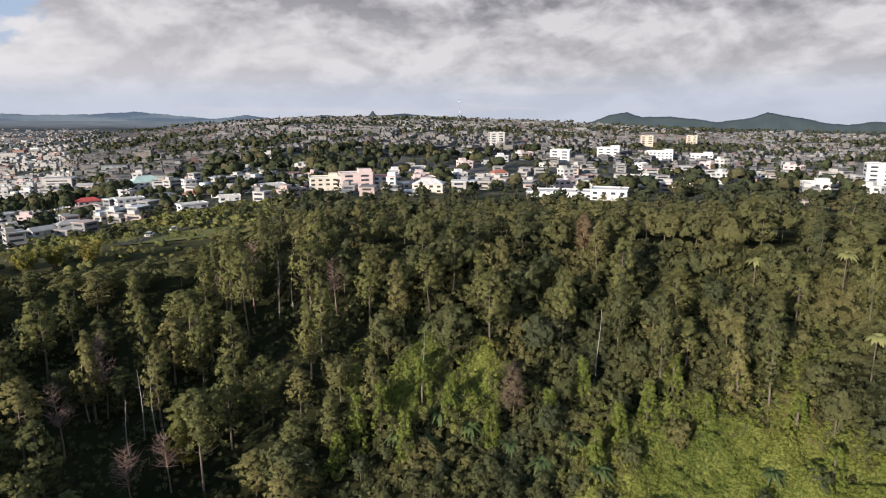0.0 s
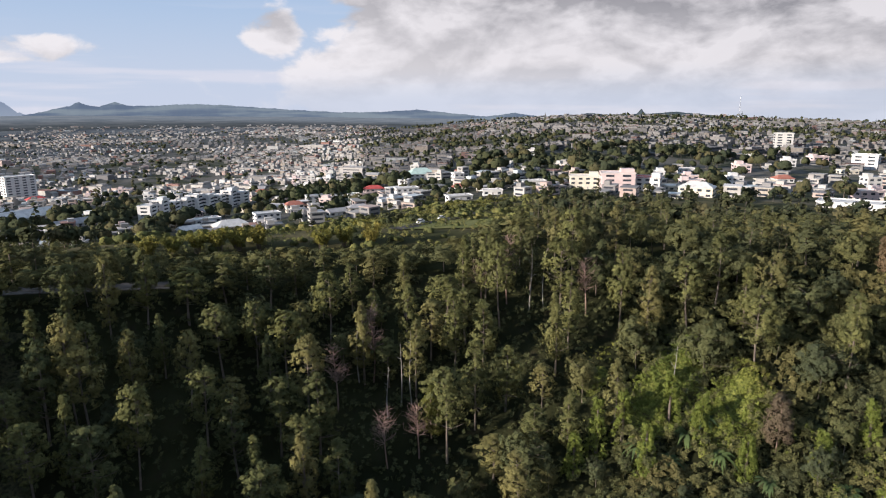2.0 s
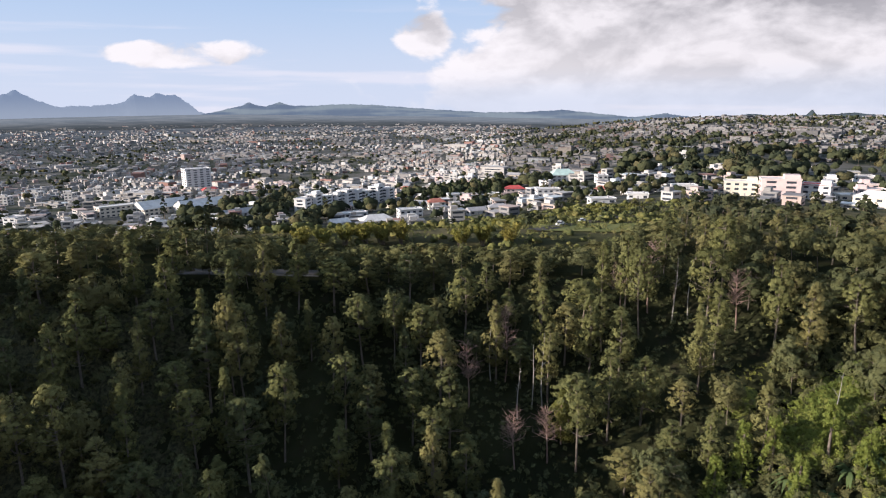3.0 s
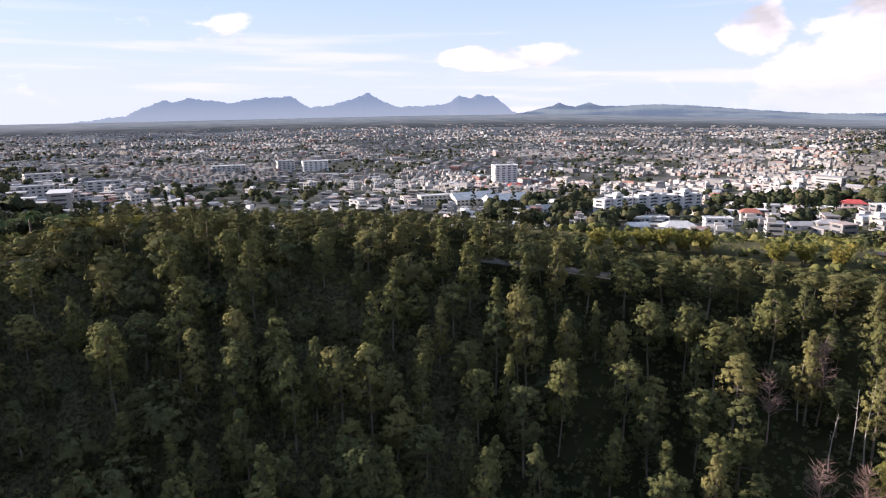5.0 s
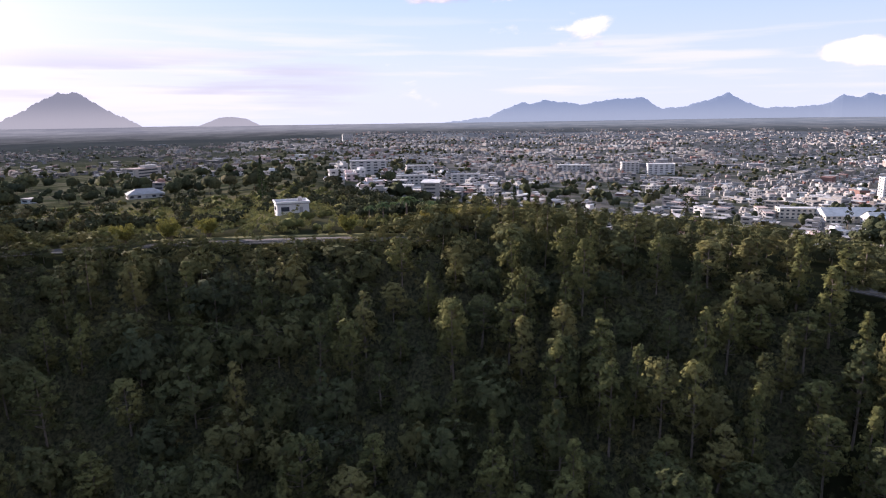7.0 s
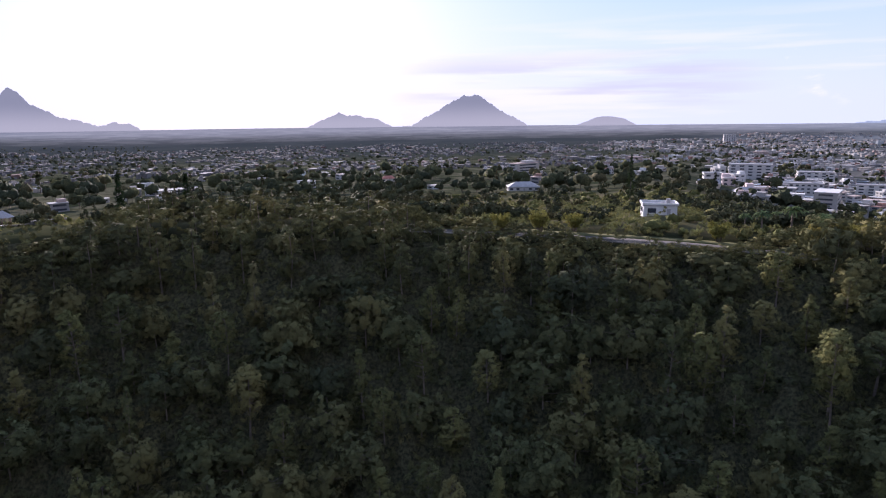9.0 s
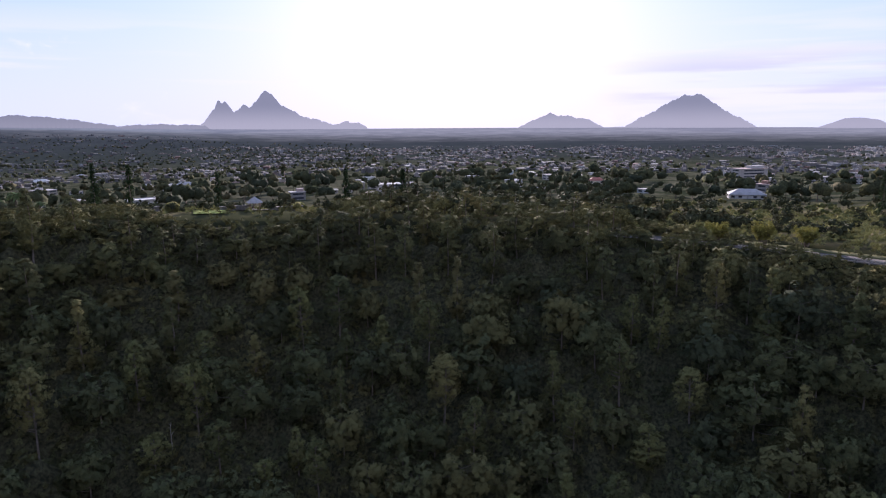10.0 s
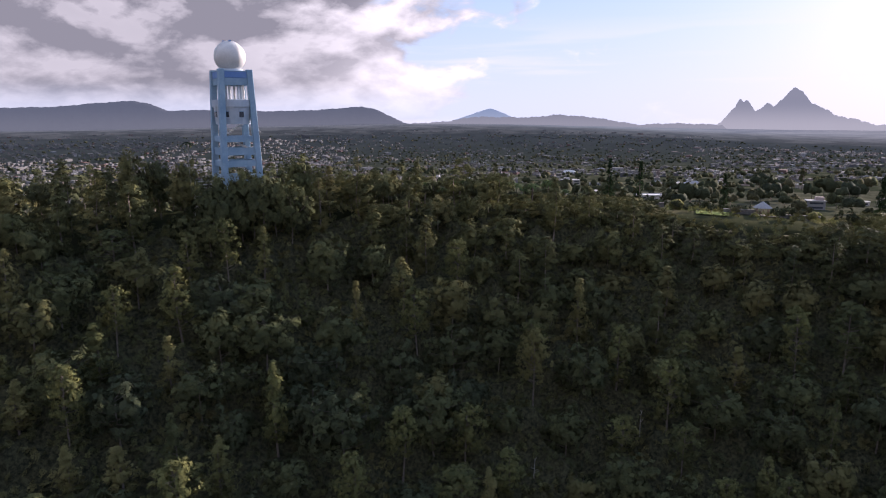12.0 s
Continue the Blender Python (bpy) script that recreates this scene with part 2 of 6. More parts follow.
PALE = foliage("pale_leaves", (0.16, 0.17, 0.07), (0.34, 0.33, 0.13), (0.3, 0.3, 0.12), ragged=0)
RUST = foliage("dying_leaves", (0.10, 0.075, 0.045), (0.2, 0.15, 0.09), (0.17, 0.12, 0.07))
PALM = foliage("palm_leaves", (0.04, 0.065, 0.025), (0.13, 0.17, 0.07), (0.1, 0.14, 0.05), ragged=0)
SPIRE = foliage("cypress_leaves", (0.010, 0.022, 0.010), (0.028, 0.045, 0.018), (0.03, 0.04, 0.02))
TOWN_LEAF = foliage("town_leaves", (0.034, 0.042, 0.025), (0.105, 0.11, 0.052), (0.14, 0.112, 0.056), 0.05, by_tree="attribute", ragged=0, relief=0.5)
BARK = plain("bark", (0.09, 0.072, 0.058), (0.17, 0.14, 0.115), 2.0)
DEAD = plain("dead_wood", (0.16, 0.10, 0.082), (0.29, 0.205, 0.175), 2.0)
BLEACHED = plain("bleached_wood", (0.2, 0.18, 0.16), (0.32, 0.3, 0.27), 2.0)
ASPHALT = plain("asphalt", (0.06, 0.056, 0.052), (0.11, 0.1, 0.09), 0.25, 0.95, spec=0.03)
VERGE = plain("verge_grass", (0.055, 0.06, 0.028), (0.1, 0.095, 0.045), 0.3, 1.0, spec=0.02)
GRASS = plain("lawn_grass", (0.10, 0.14, 0.03), (0.16, 0.19, 0.05), 0.3, 1.0, spec=0.02)
WALLS = [plain("wall_" + k, a, tuple(v * 0.8 for v in a), 0.25) for k, a in (
    ("white", (0.66, 0.65, 0.635)), ("cream", (0.66, 0.6, 0.5)), ("grey", (0.5, 0.49, 0.47)), ("pink", (0.62, 0.49, 0.47)), ("sand", (0.55, 0.47, 0.37)))]
ROOFS = [plain("roof_" + k, a, tuple(v * 0.72 for v in a), 0.3) for k, a in (
    ("pale", (0.62, 0.6, 0.57)), ("grey", (0.34, 0.33, 0.33)), ("rust", (0.36, 0.14, 0.1)), ("green", (0.42, 0.55, 0.5)), ("red", (0.5, 0.09, 0.08)))]
GLASS = plain("window_glass", (0.03, 0.035, 0.045), (0.06, 0.07, 0.085), 0.6, 0.12)
# far copies: plain walls greyed, hill walls darkened with cloud shade in the colour
TOWN, TOWN_MID, TOWN_SHADED = town_paint(gain=1.02), town_paint("plain_town_walls", 0.45, (0.13, 0.135, 0.145), 0.88), town_paint("old_town_walls", 0.7, (0.085, 0.087, 0.095), 0.62)
STEEL = plain("galvanised_steel", (0.42, 0.43, 0.44), (0.56, 0.56, 0.57), 1.5, 0.45, 0.7)
STONE = plain("basalt_stone", (0.09, 0.085, 0.08), (0.19, 0.175, 0.16), 1.6)
CONCRETE = plain("concrete", (0.42, 0.4, 0.38), (0.58, 0.56, 0.53), 0.6)

# ---- mesh helpers ----
def bake(name, verts, quads, mats, slots=None, tint=None, flat=False, normals=None):
    """A mesh from arrays of corners and of four-cornered faces."""
    v, q = np.asarray(verts, np.float32), np.asarray(quads, np.int32)
    me = bpy.data.meshes.new(name)
    me.vertices.add(len(v))
    me.vertices.foreach_set("co", v.ravel())
    me.loops.add(q.size)
    me.loops.foreach_set("vertex_index", q.ravel())
    me.polygons.add(len(q))
    me.polygons.foreach_set("loop_start", np.arange(0, q.size, 4, dtype=np.int32))
    for m in mats:
        me.materials.append(m)
    if slots is not None:
        me.polygons.foreach_set("material_index", np.asarray(slots, np.int32))
    if tint is not None:
        me.attributes.new("tint", "FLOAT", "POINT").data.foreach_set("value", np.asarray(tint, np.float32))
    if flat:
        me.attributes.new("sharp_face", "BOOLEAN", "FACE").data.foreach_set("value", np.ones(len(q), bool))
    me.update(calc_edges=True)
    if normals is not None:
        me.normals_split_custom_set_from_vertices(np.asarray(normals, np.float32))
    return me


def rounded(v, slim=0.55):
    """Normals for the leaf sprays of one crown, so that it takes the light as a rounded whole: each spray's own facing mixed with the way out of the crown."""
    p = v.reshape(-1, 4, 3)
    own = np.cross(p[:, 2] - p[:, 0], p[:, 3] - p[:, 1])
    own /= np.linalg.norm(own, axis=1)[:, None] + 1e-9
    mid = p.mean(1)
    out = (mid - mid.mean(0)) * (1, 1, slim)
    out /= np.linalg.norm(out, axis=1)[:, None] + 1e-6
    n = 0.62 * own + 0.6 * out + (0, 0, 0.12)
    n /= np.linalg.norm(n, axis=1)[:, None] + 1e-9
    return np.repeat(n, 4, 0)


def thing(name, label, category, group="", at=(0, 0, 0), turn=0.0):
    e = new(name)
    e.empty_display_size = 0.5
    e.matrix_world = pose(*at, 0, 0, turn)
    return tagged(e, label, category, group)


def part(name, mesh, parent, label=""):
    """A mesh as a part of a thing, laid in the thing's own coordinates."""
    o = new(name, mesh)
    o.parent = parent
    return tagged(o, label) if label else o


def from_bm(name, bm, mat, bevel=0.0):
    if bevel:
        bmesh.ops.bevel(bm, geom=bm.edges[:], offset=bevel, segments=1, affect="EDGES")
    me = bpy.data.meshes.new(name)
    bm.to_mesh(me)
    bm.free()
    me.materials.append(mat)
    return me


def box_bm(sx, sy, sz, at=(0, 0, 0), bm=None, turn=0.0):
    """A box that stands on at, sx by sy by sz."""
    bm = bm or bmesh.new()
    m = Matrix.Translation(at) @ Matrix.Rotation(turn, 4, "Z") @ Matrix.Translation((0, 0, sz / 2)) @ Matrix.Diagonal((sx, sy, sz, 1))
    bmesh.ops.create_cube(bm, size=1.0, matrix=m)
    return bm


BOX_Q = np.array([[0, 1, 2, 3], [4, 7, 6, 5], [0, 4, 5, 1], [1, 5, 6, 2], [2, 6, 7, 3], [3, 7, 4, 0]])


def box_v(sx, sy, z0, z1, cx=0.0, cy=0.0):
    x, y = sx / 2, sy / 2
    return np.array([[cx - x, cy - y, z0], [cx - x, cy + y, z0], [cx + x, cy + y, z0], [cx + x, cy - y, z0],
                     [cx - x, cy - y, z1], [cx - x, cy + y, z1], [cx + x, cy + y, z1], [cx + x, cy - y, z1]])


def tube(points, radii, sides=6):
    """A tapered tube along points."""
    p, k = np.asarray(points, float), np.arange(sides) * 2 * np.pi / sides
    d = np.gradient(p, axis=0)
    d /= np.linalg.norm(d, axis=1)[:, None] + 1e-9
    side = np.cross(d, (0.31, 0.95, 0.05))
    side /= np.linalg.norm(side, axis=1)[:, None] + 1e-9
    other = np.cross(d, side)
    v = p[:, None] + np.asarray(radii)[:, None, None] * (np.cos(k)[None, :, None] * side[:, None] + np.sin(k)[None, :, None] * other[:, None])
    a = np.arange(sides)
    b = (a + 1) % sides
    q = np.concatenate([np.stack([i * sides + a, i * sides + b, (i + 1) * sides + b, (i + 1) * sides + a], 1) for i in range(len(p) - 1)])
    return v.reshape(-1, 3), q


def join(pieces):
    """Several (corners, faces) as one."""
    vs, qs, n = [], [], 0
    for v, q in pieces:
        vs.append(v), qs.append(np.asarray(q) + n)
        n += len(v)
    return np.concatenate(vs), np.concatenate(qs)


def leaves(rng, centres, radii, per, size, squash=0.75, long=1.5, up=0.15, heart=None):
    """Clumps of small leaf sprays set round the given centres, facing outward from clump and crown."""
    c, r = np.repeat(np.asarray(centres, float), per, 0), np.repeat(np.asarray(radii, float), per)
    d = rng.normal(size=(len(c), 3))
    d[:, 2] += up
    d /= np.linalg.norm(d, axis=1)[:, None]
    at = c + d * (r * rng.uniform(0.5, 1.05, len(c)))[:, None] * (1, 1, squash)
    nrm = d + 0.3 * rng.normal(size=d.shape)
    if heart is not None:
        o = at - heart
        nrm = nrm + 0.9 * o / (np.linalg.norm(o, axis=1)[:, None] + 1e-6)
    nrm /= np.linalg.norm(nrm, axis=1)[:, None]
    t = np.cross(nrm, rng.normal(size=d.shape))
    t /= np.linalg.norm(t, axis=1)[:, None] + 1e-9
    b = np.cross(nrm, t)
    s = (size * rng.uniform(0.6, 1.25, len(c)))[:, None]
    v = np.stack([at - t * s * long / 2, at - b * s / 2, at + t * s * long / 2, at + b * s / 2], 1)
    return v.reshape(-1, 3), np.arange(len(c) * 4).reshape(-1, 4)


# ---- the lie of the land ----
def wave(az, table):
    """Smoothly round the compass through (azimuth, value) pairs."""
    a, v = np.array(table, float).T
    a, v = np.r_[a - 360, a, a + 360], np.r_[v, v, v]
    z = np.mod(az, 360)
    return sum(np.interp(z + k, a, v) for k in (-9, -4.5, 0, 4.5, 9)) / 5


RIM_R = [(0, 142), (25, 143), (45, 140), (60, 137), (80, 142), (100, 150), (120, 156), (150, 166), (164, 178), (180, 165), (205, 150), (270, 150), (330, 152)]
RIM_Z = [(0, -33), (14, -33.5), (30, -38), (46, -37.5), (60, -32), (75, -30), (90, -29), (118, -29), (150, -26), (165, -24.5), (185, -22), (205, -20.5), (230, -20), (300, -27), (330, -30)]
HILL = [(0, -37), (10, -34), (25, -40), (320, -84), (335, -82), (347, -64), (353, -50)]
PLAIN = ([140, 175, 220, 300, 400, 560, 950, 2000, 3000, 4000, 4950], [-29.5, -33, -42, -62, -80, -91, -108, -118, -110, -94, -74])
RISE = ([140, 175, 220, 300, 400, 500], [-32, -35, -40, -49, -56, -61])
EDGE = [(0, -2.0), (18, -1.5), (30, -0.95), (40, -1.1), (48, -0.57), (60, -0.5), (80, -0.75), (94, -0.86), (104, -0.95), (117, -0.88), (140, -0.9), (150, -0.85), (158, -0.9), (168, -0.7), (190, -0.2), (198, -0.4), (210, -0.59), (218, -0.69), (235, -0.7), (300, -1.8), (330, -2.4)]
SUBURB = ([150, 190, 250, 450, 800, 1500, 2500, 4000, 4950], [-27, -27, -32, -43, -61, -92, -107, -104, -95])


def land(x, y):
    """Height of the ground."""
    x, y = np.asarray(x, float), np.asarray(y, float)
    r, az = np.hypot(x, y), np.degrees(np.arctan2(-x, y))
    rim_r, rim_z = wave(az, RIM_R), wave(az, RIM_Z)
    inside = np.maximum(rim_r - 7 - r, 0)
    bowl = rim_z - 0.67 * inside
    k = 9.0
    bowl = k * np.logaddexp(bowl / k, -86.0 / k)
    top = wave(az, HILL)
    rise = np.where(r < 500, np.interp(r, *RISE), np.where(r < 1850, -61 + (top + 61) * (np.maximum(r - 500, 0) / 1350) ** 0.8, top + (-150 - top) * np.clip((r - 1850) / 2200, 0, 1)))
    w_rise, w_sub = wave(az, [(0, 1), (24, 1), (38, 0), (300, 0.5), (318, 1)]), wave(az, [(0, 0), (88, 0), (106, 1), (235, 1), (300, 0.5), (318, 0)])
    w_rise, w_sub = np.clip(w_rise, 0, 1), np.clip(w_sub, 0, 1)
    out = w_rise * rise + w_sub * np.interp(r, *SUBURB) + np.clip(1 - w_rise - w_sub, 0, 1) * np.interp(r, *PLAIN)
    up = np.clip(wave(az, [(0, 0), (158, 0), (170, 1), (232, 1), (250, 0)]), 0, 1) * np.clip((r - 2300) / 1500, 0, 1)
    out = out * (1 - up) - 46 * up                  # the southern plain climbs to the foot of the ridges
    edge = np.clip((r - 2600) / 2350, 0, 1)         # at its edge the plain meets the sky where the horizon stands
    edge = edge * edge * (3 - 2 * edge)
    out = out * (1 - edge) + 4950 * np.tan(np.radians(wave(az, EDGE))) * edge
    near = np.clip((r - rim_r - 8) / 60, 0, 1)
    near = near * near * (3 - 2 * near)
    out = rim_z * (1 - near) + out * near
    return EYE + np.where(r < rim_r - 7, bowl, out) + np.where((r < rim_r - 9), 0.8 * np.sin(x * 0.19 + 1) * np.cos(y * 0.23) + 0.5 * np.sin(x * 0.47 + y * 0.39), 0)


def place(az, r, lift=0.0):
    p = toward(az, r)
    return Vector((p.x, p.y, float(land(p.x, p.y)) + lift))


def under_sight(az, drop, tall=0.0, near=60.0, far=2600.0):
    """The spot on the land, along an azimuth, where something so tall reaches up to a line sloping so many degrees from the camera's height."""
    r = np.geomspace(near, far, 1500)
    d = toward(az)
    gap = land(d.x * r, d.y * r) + tall - (EYE + r * math.tan(radians(drop)))
    hit = np.nonzero((gap[:-1] < 0) & (gap[1:] >= 0))[0]
    k = r[hit[0]] if len(hit) else r[np.argmin(np.abs(gap))]
    return place(az, float(k))


def make_ground():
    rings = np.r_[np.arange(0, 120, 6.0), np.arange(120, 200, 3.0), np.geomspace(200, 4950, 70)]
    az = np.arange(0, 360, 1.5)
    n = len(az)
    R, A = np.meshgrid(rings[1:], np.radians(az), indexing="ij")
    x, y = -np.sin(A) * R, np.cos(A) * R
    v = np.stack([x, y, land(x, y)], -1).reshape(-1, 3)
    k, j = np.arange(n), (np.arange(n) + 1) % n
    q = np.concatenate([np.stack([i * n + k, (i + 1) * n + k, (i + 1) * n + j, i * n + j], 1) for i in range(len(rings) - 2)])
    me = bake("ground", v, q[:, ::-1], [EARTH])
    bm = bmesh.new()
    bm.from_mesh(me)
    bm.verts.ensure_lookup_table()
    bm.faces.new([bm.verts[i] for i in range(n)])
    bmesh.ops.recalc_face_normals(bm, faces=bm.faces)
    if sum(f.normal.z for f in bm.faces) < 0:
        bmesh.ops.reverse_faces(bm, faces=bm.faces)
    for f in bm.faces:
        f.smooth = True
    bm.to_mesh(me)
    bm.free()
    tagged(new("ground", me), "wooded volcanic crater with a wide plain falling away round it", "ground", kind="structure")


make_ground()


def far_plain():
    """The last miles of the plain, with the haze over them painted as emission."""
    rings, az = np.geomspace(3300, 4960, 26), np.arange(12, 236, 1.0)
    R, A = np.meshgrid(rings, np.radians(az), indexing="ij")
    x, y = -np.sin(A) * R, np.cos(A) * R
    v = np.stack([x, y, land(x, y) + np.clip((R - 3300) / 100, -2, 3)], -1).reshape(-1, 3)
    n = len(az)
    k = np.arange(n - 1)
    q = np.concatenate([np.stack([i * n + k, i * n + k + 1, (i + 1) * n + k + 1, (i + 1) * n + k], 1) for i in range(len(rings) - 1)])
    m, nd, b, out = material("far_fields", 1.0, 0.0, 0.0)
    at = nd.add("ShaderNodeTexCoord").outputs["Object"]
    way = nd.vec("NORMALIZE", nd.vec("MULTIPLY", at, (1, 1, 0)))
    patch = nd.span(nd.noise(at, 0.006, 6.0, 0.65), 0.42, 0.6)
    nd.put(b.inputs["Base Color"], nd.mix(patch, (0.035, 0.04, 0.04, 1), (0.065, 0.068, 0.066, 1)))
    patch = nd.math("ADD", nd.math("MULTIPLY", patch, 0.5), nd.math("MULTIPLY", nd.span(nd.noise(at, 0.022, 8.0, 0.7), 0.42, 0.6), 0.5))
    # painted haze: paler near the sun's bearing, dim to the south-east, growing with distance
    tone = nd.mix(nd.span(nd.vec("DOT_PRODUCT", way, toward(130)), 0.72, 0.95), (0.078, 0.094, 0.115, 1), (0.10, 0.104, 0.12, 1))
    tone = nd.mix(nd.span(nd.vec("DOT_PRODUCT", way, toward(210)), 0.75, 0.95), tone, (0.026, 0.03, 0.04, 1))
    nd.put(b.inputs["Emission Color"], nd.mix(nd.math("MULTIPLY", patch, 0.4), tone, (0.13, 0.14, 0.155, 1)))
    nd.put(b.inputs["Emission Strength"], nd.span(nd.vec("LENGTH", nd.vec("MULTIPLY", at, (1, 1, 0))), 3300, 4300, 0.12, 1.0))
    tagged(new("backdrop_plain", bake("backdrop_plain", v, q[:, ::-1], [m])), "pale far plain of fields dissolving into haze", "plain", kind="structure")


far_plain()


# ---- far mountains ----
def mountain(name, label, ridge, mat, far=4550.0, seed=1, rough=1.0, foot=-1.0):
    """A range in the distance: ridge runs through summits and saddles as (azimuth, degrees over the eye)."""
    a, e = np.array(sorted(ridge), float).T
    a, e = np.r_[a[0] - 1.3, a, a[-1] + 1.3], np.r_[min(e[0], foot) - 0.4, e, min(e[-1], foot) - 0.4]
    n, m = int((a[-1] - a[0]) / 0.07) + 2, 17
    az = np.linspace(a[0], a[-1], n)
    el = np.interp(az, a, e)
    rng = np.random.default_rng(seed)
    soft = np.convolve(np.pad(el, 1, "edge"), np.array([1, 2, 1]) / 4, "valid")
    wob = sum(np.sin(az * f + rng.uniform(0, 6)) * s for f, s in ((3.1, 0.03), (7.3, 0.022), (13, 0.016), (21, 0.014), (37, 0.012)))
    base = far * math.tan(radians(foot))
    crest = far * np.tan(np.radians(soft + wob * rough)) - base
    verts = []
    for t in np.linspace(-1, 1, m):
        rr = far + t * (50 if t > 0 else 130)
        gully = 0.05 * np.sin(az * 1.7 + seed + 4 * t + np.sin(az * 0.9)) + 0.03 * np.sin(az * 4.3 - 5 * t + 2 * np.sin(az * 1.3))
        h = crest * np.clip(1 - abs(t) * (1 + gully), 0, 1) ** 0.9
        verts.append(np.stack([-np.sin(np.radians(az)) * rr, np.cos(np.radians(az)) * rr, EYE + base + h - 70 * abs(t)], 1))
    v = np.concatenate(verts)
    k = np.arange(n - 1)
    q = np.concatenate([np.stack([i * n + k, i * n + k + 1, (i + 1) * n + k + 1, (i + 1) * n + k], 1) for i in range(m - 1)])
    me = bake(name, v, q, [mat])
    for p in me.polygons:
        p.use_smooth = True
    return tagged(new(name, me), label, "mountain", "mountains on the horizon", "structure")


# each tone is the hills' colour with the haze already in its glow
BLUE_A = far_rock_haze("blue_rock", (0.015, 0.018, 0.022), (0.105, 0.142, 0.21), foot=(0.165, 0.2, 0.255))
BLUE_B = far_rock_haze("hazy_rock", (0.010, 0.010, 0.012), (0.118, 0.128, 0.155), foot=(0.195, 0.2, 0.22))
BLUE_D = far_rock_haze("grey_rock", (0.013, 0.013, 0.015), (0.05, 0.059, 0.08), foot=(0.074, 0.082, 0.1))
BLUE_F = far_rock_haze("veiled_rock", (0.012, 0.012, 0.014), (0.088, 0.096, 0.118), foot=(0.14, 0.147, 0.167))
BLUE_E = far_rock_haze("slate_rock", (0.015, 0.019, 0.020), (0.07, 0.095, 0.14), (0.125, 0.155, 0.185))
BLUE_C = far_rock_haze("dark_rock", (0.015, 0.020, 0.017), (0.04, 0.052, 0.066))
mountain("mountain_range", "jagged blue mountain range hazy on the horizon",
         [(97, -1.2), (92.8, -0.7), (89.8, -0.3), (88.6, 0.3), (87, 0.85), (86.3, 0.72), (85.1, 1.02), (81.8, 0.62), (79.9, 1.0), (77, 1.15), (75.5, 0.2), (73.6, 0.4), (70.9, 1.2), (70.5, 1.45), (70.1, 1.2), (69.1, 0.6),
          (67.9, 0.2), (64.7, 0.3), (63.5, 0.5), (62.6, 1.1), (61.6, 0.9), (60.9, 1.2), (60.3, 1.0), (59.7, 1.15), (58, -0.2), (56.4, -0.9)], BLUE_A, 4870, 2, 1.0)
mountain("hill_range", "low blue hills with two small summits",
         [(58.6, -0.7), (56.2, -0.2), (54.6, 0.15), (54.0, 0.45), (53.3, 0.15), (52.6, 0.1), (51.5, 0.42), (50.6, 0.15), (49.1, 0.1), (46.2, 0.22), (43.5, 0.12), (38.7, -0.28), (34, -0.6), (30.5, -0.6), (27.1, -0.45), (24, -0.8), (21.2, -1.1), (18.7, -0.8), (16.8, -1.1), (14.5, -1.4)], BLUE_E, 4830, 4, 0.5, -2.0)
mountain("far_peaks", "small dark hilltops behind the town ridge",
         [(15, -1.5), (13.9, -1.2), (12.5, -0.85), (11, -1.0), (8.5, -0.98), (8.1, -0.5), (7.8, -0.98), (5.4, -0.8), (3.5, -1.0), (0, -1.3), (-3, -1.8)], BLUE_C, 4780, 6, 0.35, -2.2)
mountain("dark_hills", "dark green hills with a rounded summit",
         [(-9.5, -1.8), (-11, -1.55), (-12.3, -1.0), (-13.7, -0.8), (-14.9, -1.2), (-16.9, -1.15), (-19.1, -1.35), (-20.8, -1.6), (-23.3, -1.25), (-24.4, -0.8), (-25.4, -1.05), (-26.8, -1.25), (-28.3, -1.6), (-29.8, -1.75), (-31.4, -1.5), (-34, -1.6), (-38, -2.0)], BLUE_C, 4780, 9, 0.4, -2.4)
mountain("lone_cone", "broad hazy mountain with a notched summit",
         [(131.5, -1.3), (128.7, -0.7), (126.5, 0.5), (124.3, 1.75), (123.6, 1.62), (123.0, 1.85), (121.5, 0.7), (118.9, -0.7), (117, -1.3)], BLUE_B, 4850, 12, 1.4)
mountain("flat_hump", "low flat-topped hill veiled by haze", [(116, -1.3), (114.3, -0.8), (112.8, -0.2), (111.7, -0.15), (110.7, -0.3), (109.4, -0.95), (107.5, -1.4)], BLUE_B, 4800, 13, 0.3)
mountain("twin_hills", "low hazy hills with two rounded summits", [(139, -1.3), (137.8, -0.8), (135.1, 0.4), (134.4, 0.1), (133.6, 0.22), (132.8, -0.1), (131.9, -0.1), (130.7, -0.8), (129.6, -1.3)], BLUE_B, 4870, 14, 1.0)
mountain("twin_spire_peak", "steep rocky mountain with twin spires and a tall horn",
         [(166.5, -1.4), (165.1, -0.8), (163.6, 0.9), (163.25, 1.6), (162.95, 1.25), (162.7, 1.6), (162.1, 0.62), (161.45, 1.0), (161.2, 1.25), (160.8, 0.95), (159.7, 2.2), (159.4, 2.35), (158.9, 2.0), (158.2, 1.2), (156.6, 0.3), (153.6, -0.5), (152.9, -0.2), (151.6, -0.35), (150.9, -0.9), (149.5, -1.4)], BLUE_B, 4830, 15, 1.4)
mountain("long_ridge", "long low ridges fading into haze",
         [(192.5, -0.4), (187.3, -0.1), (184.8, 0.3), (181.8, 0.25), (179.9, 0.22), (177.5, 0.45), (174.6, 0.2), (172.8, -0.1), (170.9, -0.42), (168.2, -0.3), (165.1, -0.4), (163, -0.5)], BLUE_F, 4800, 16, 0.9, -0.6)
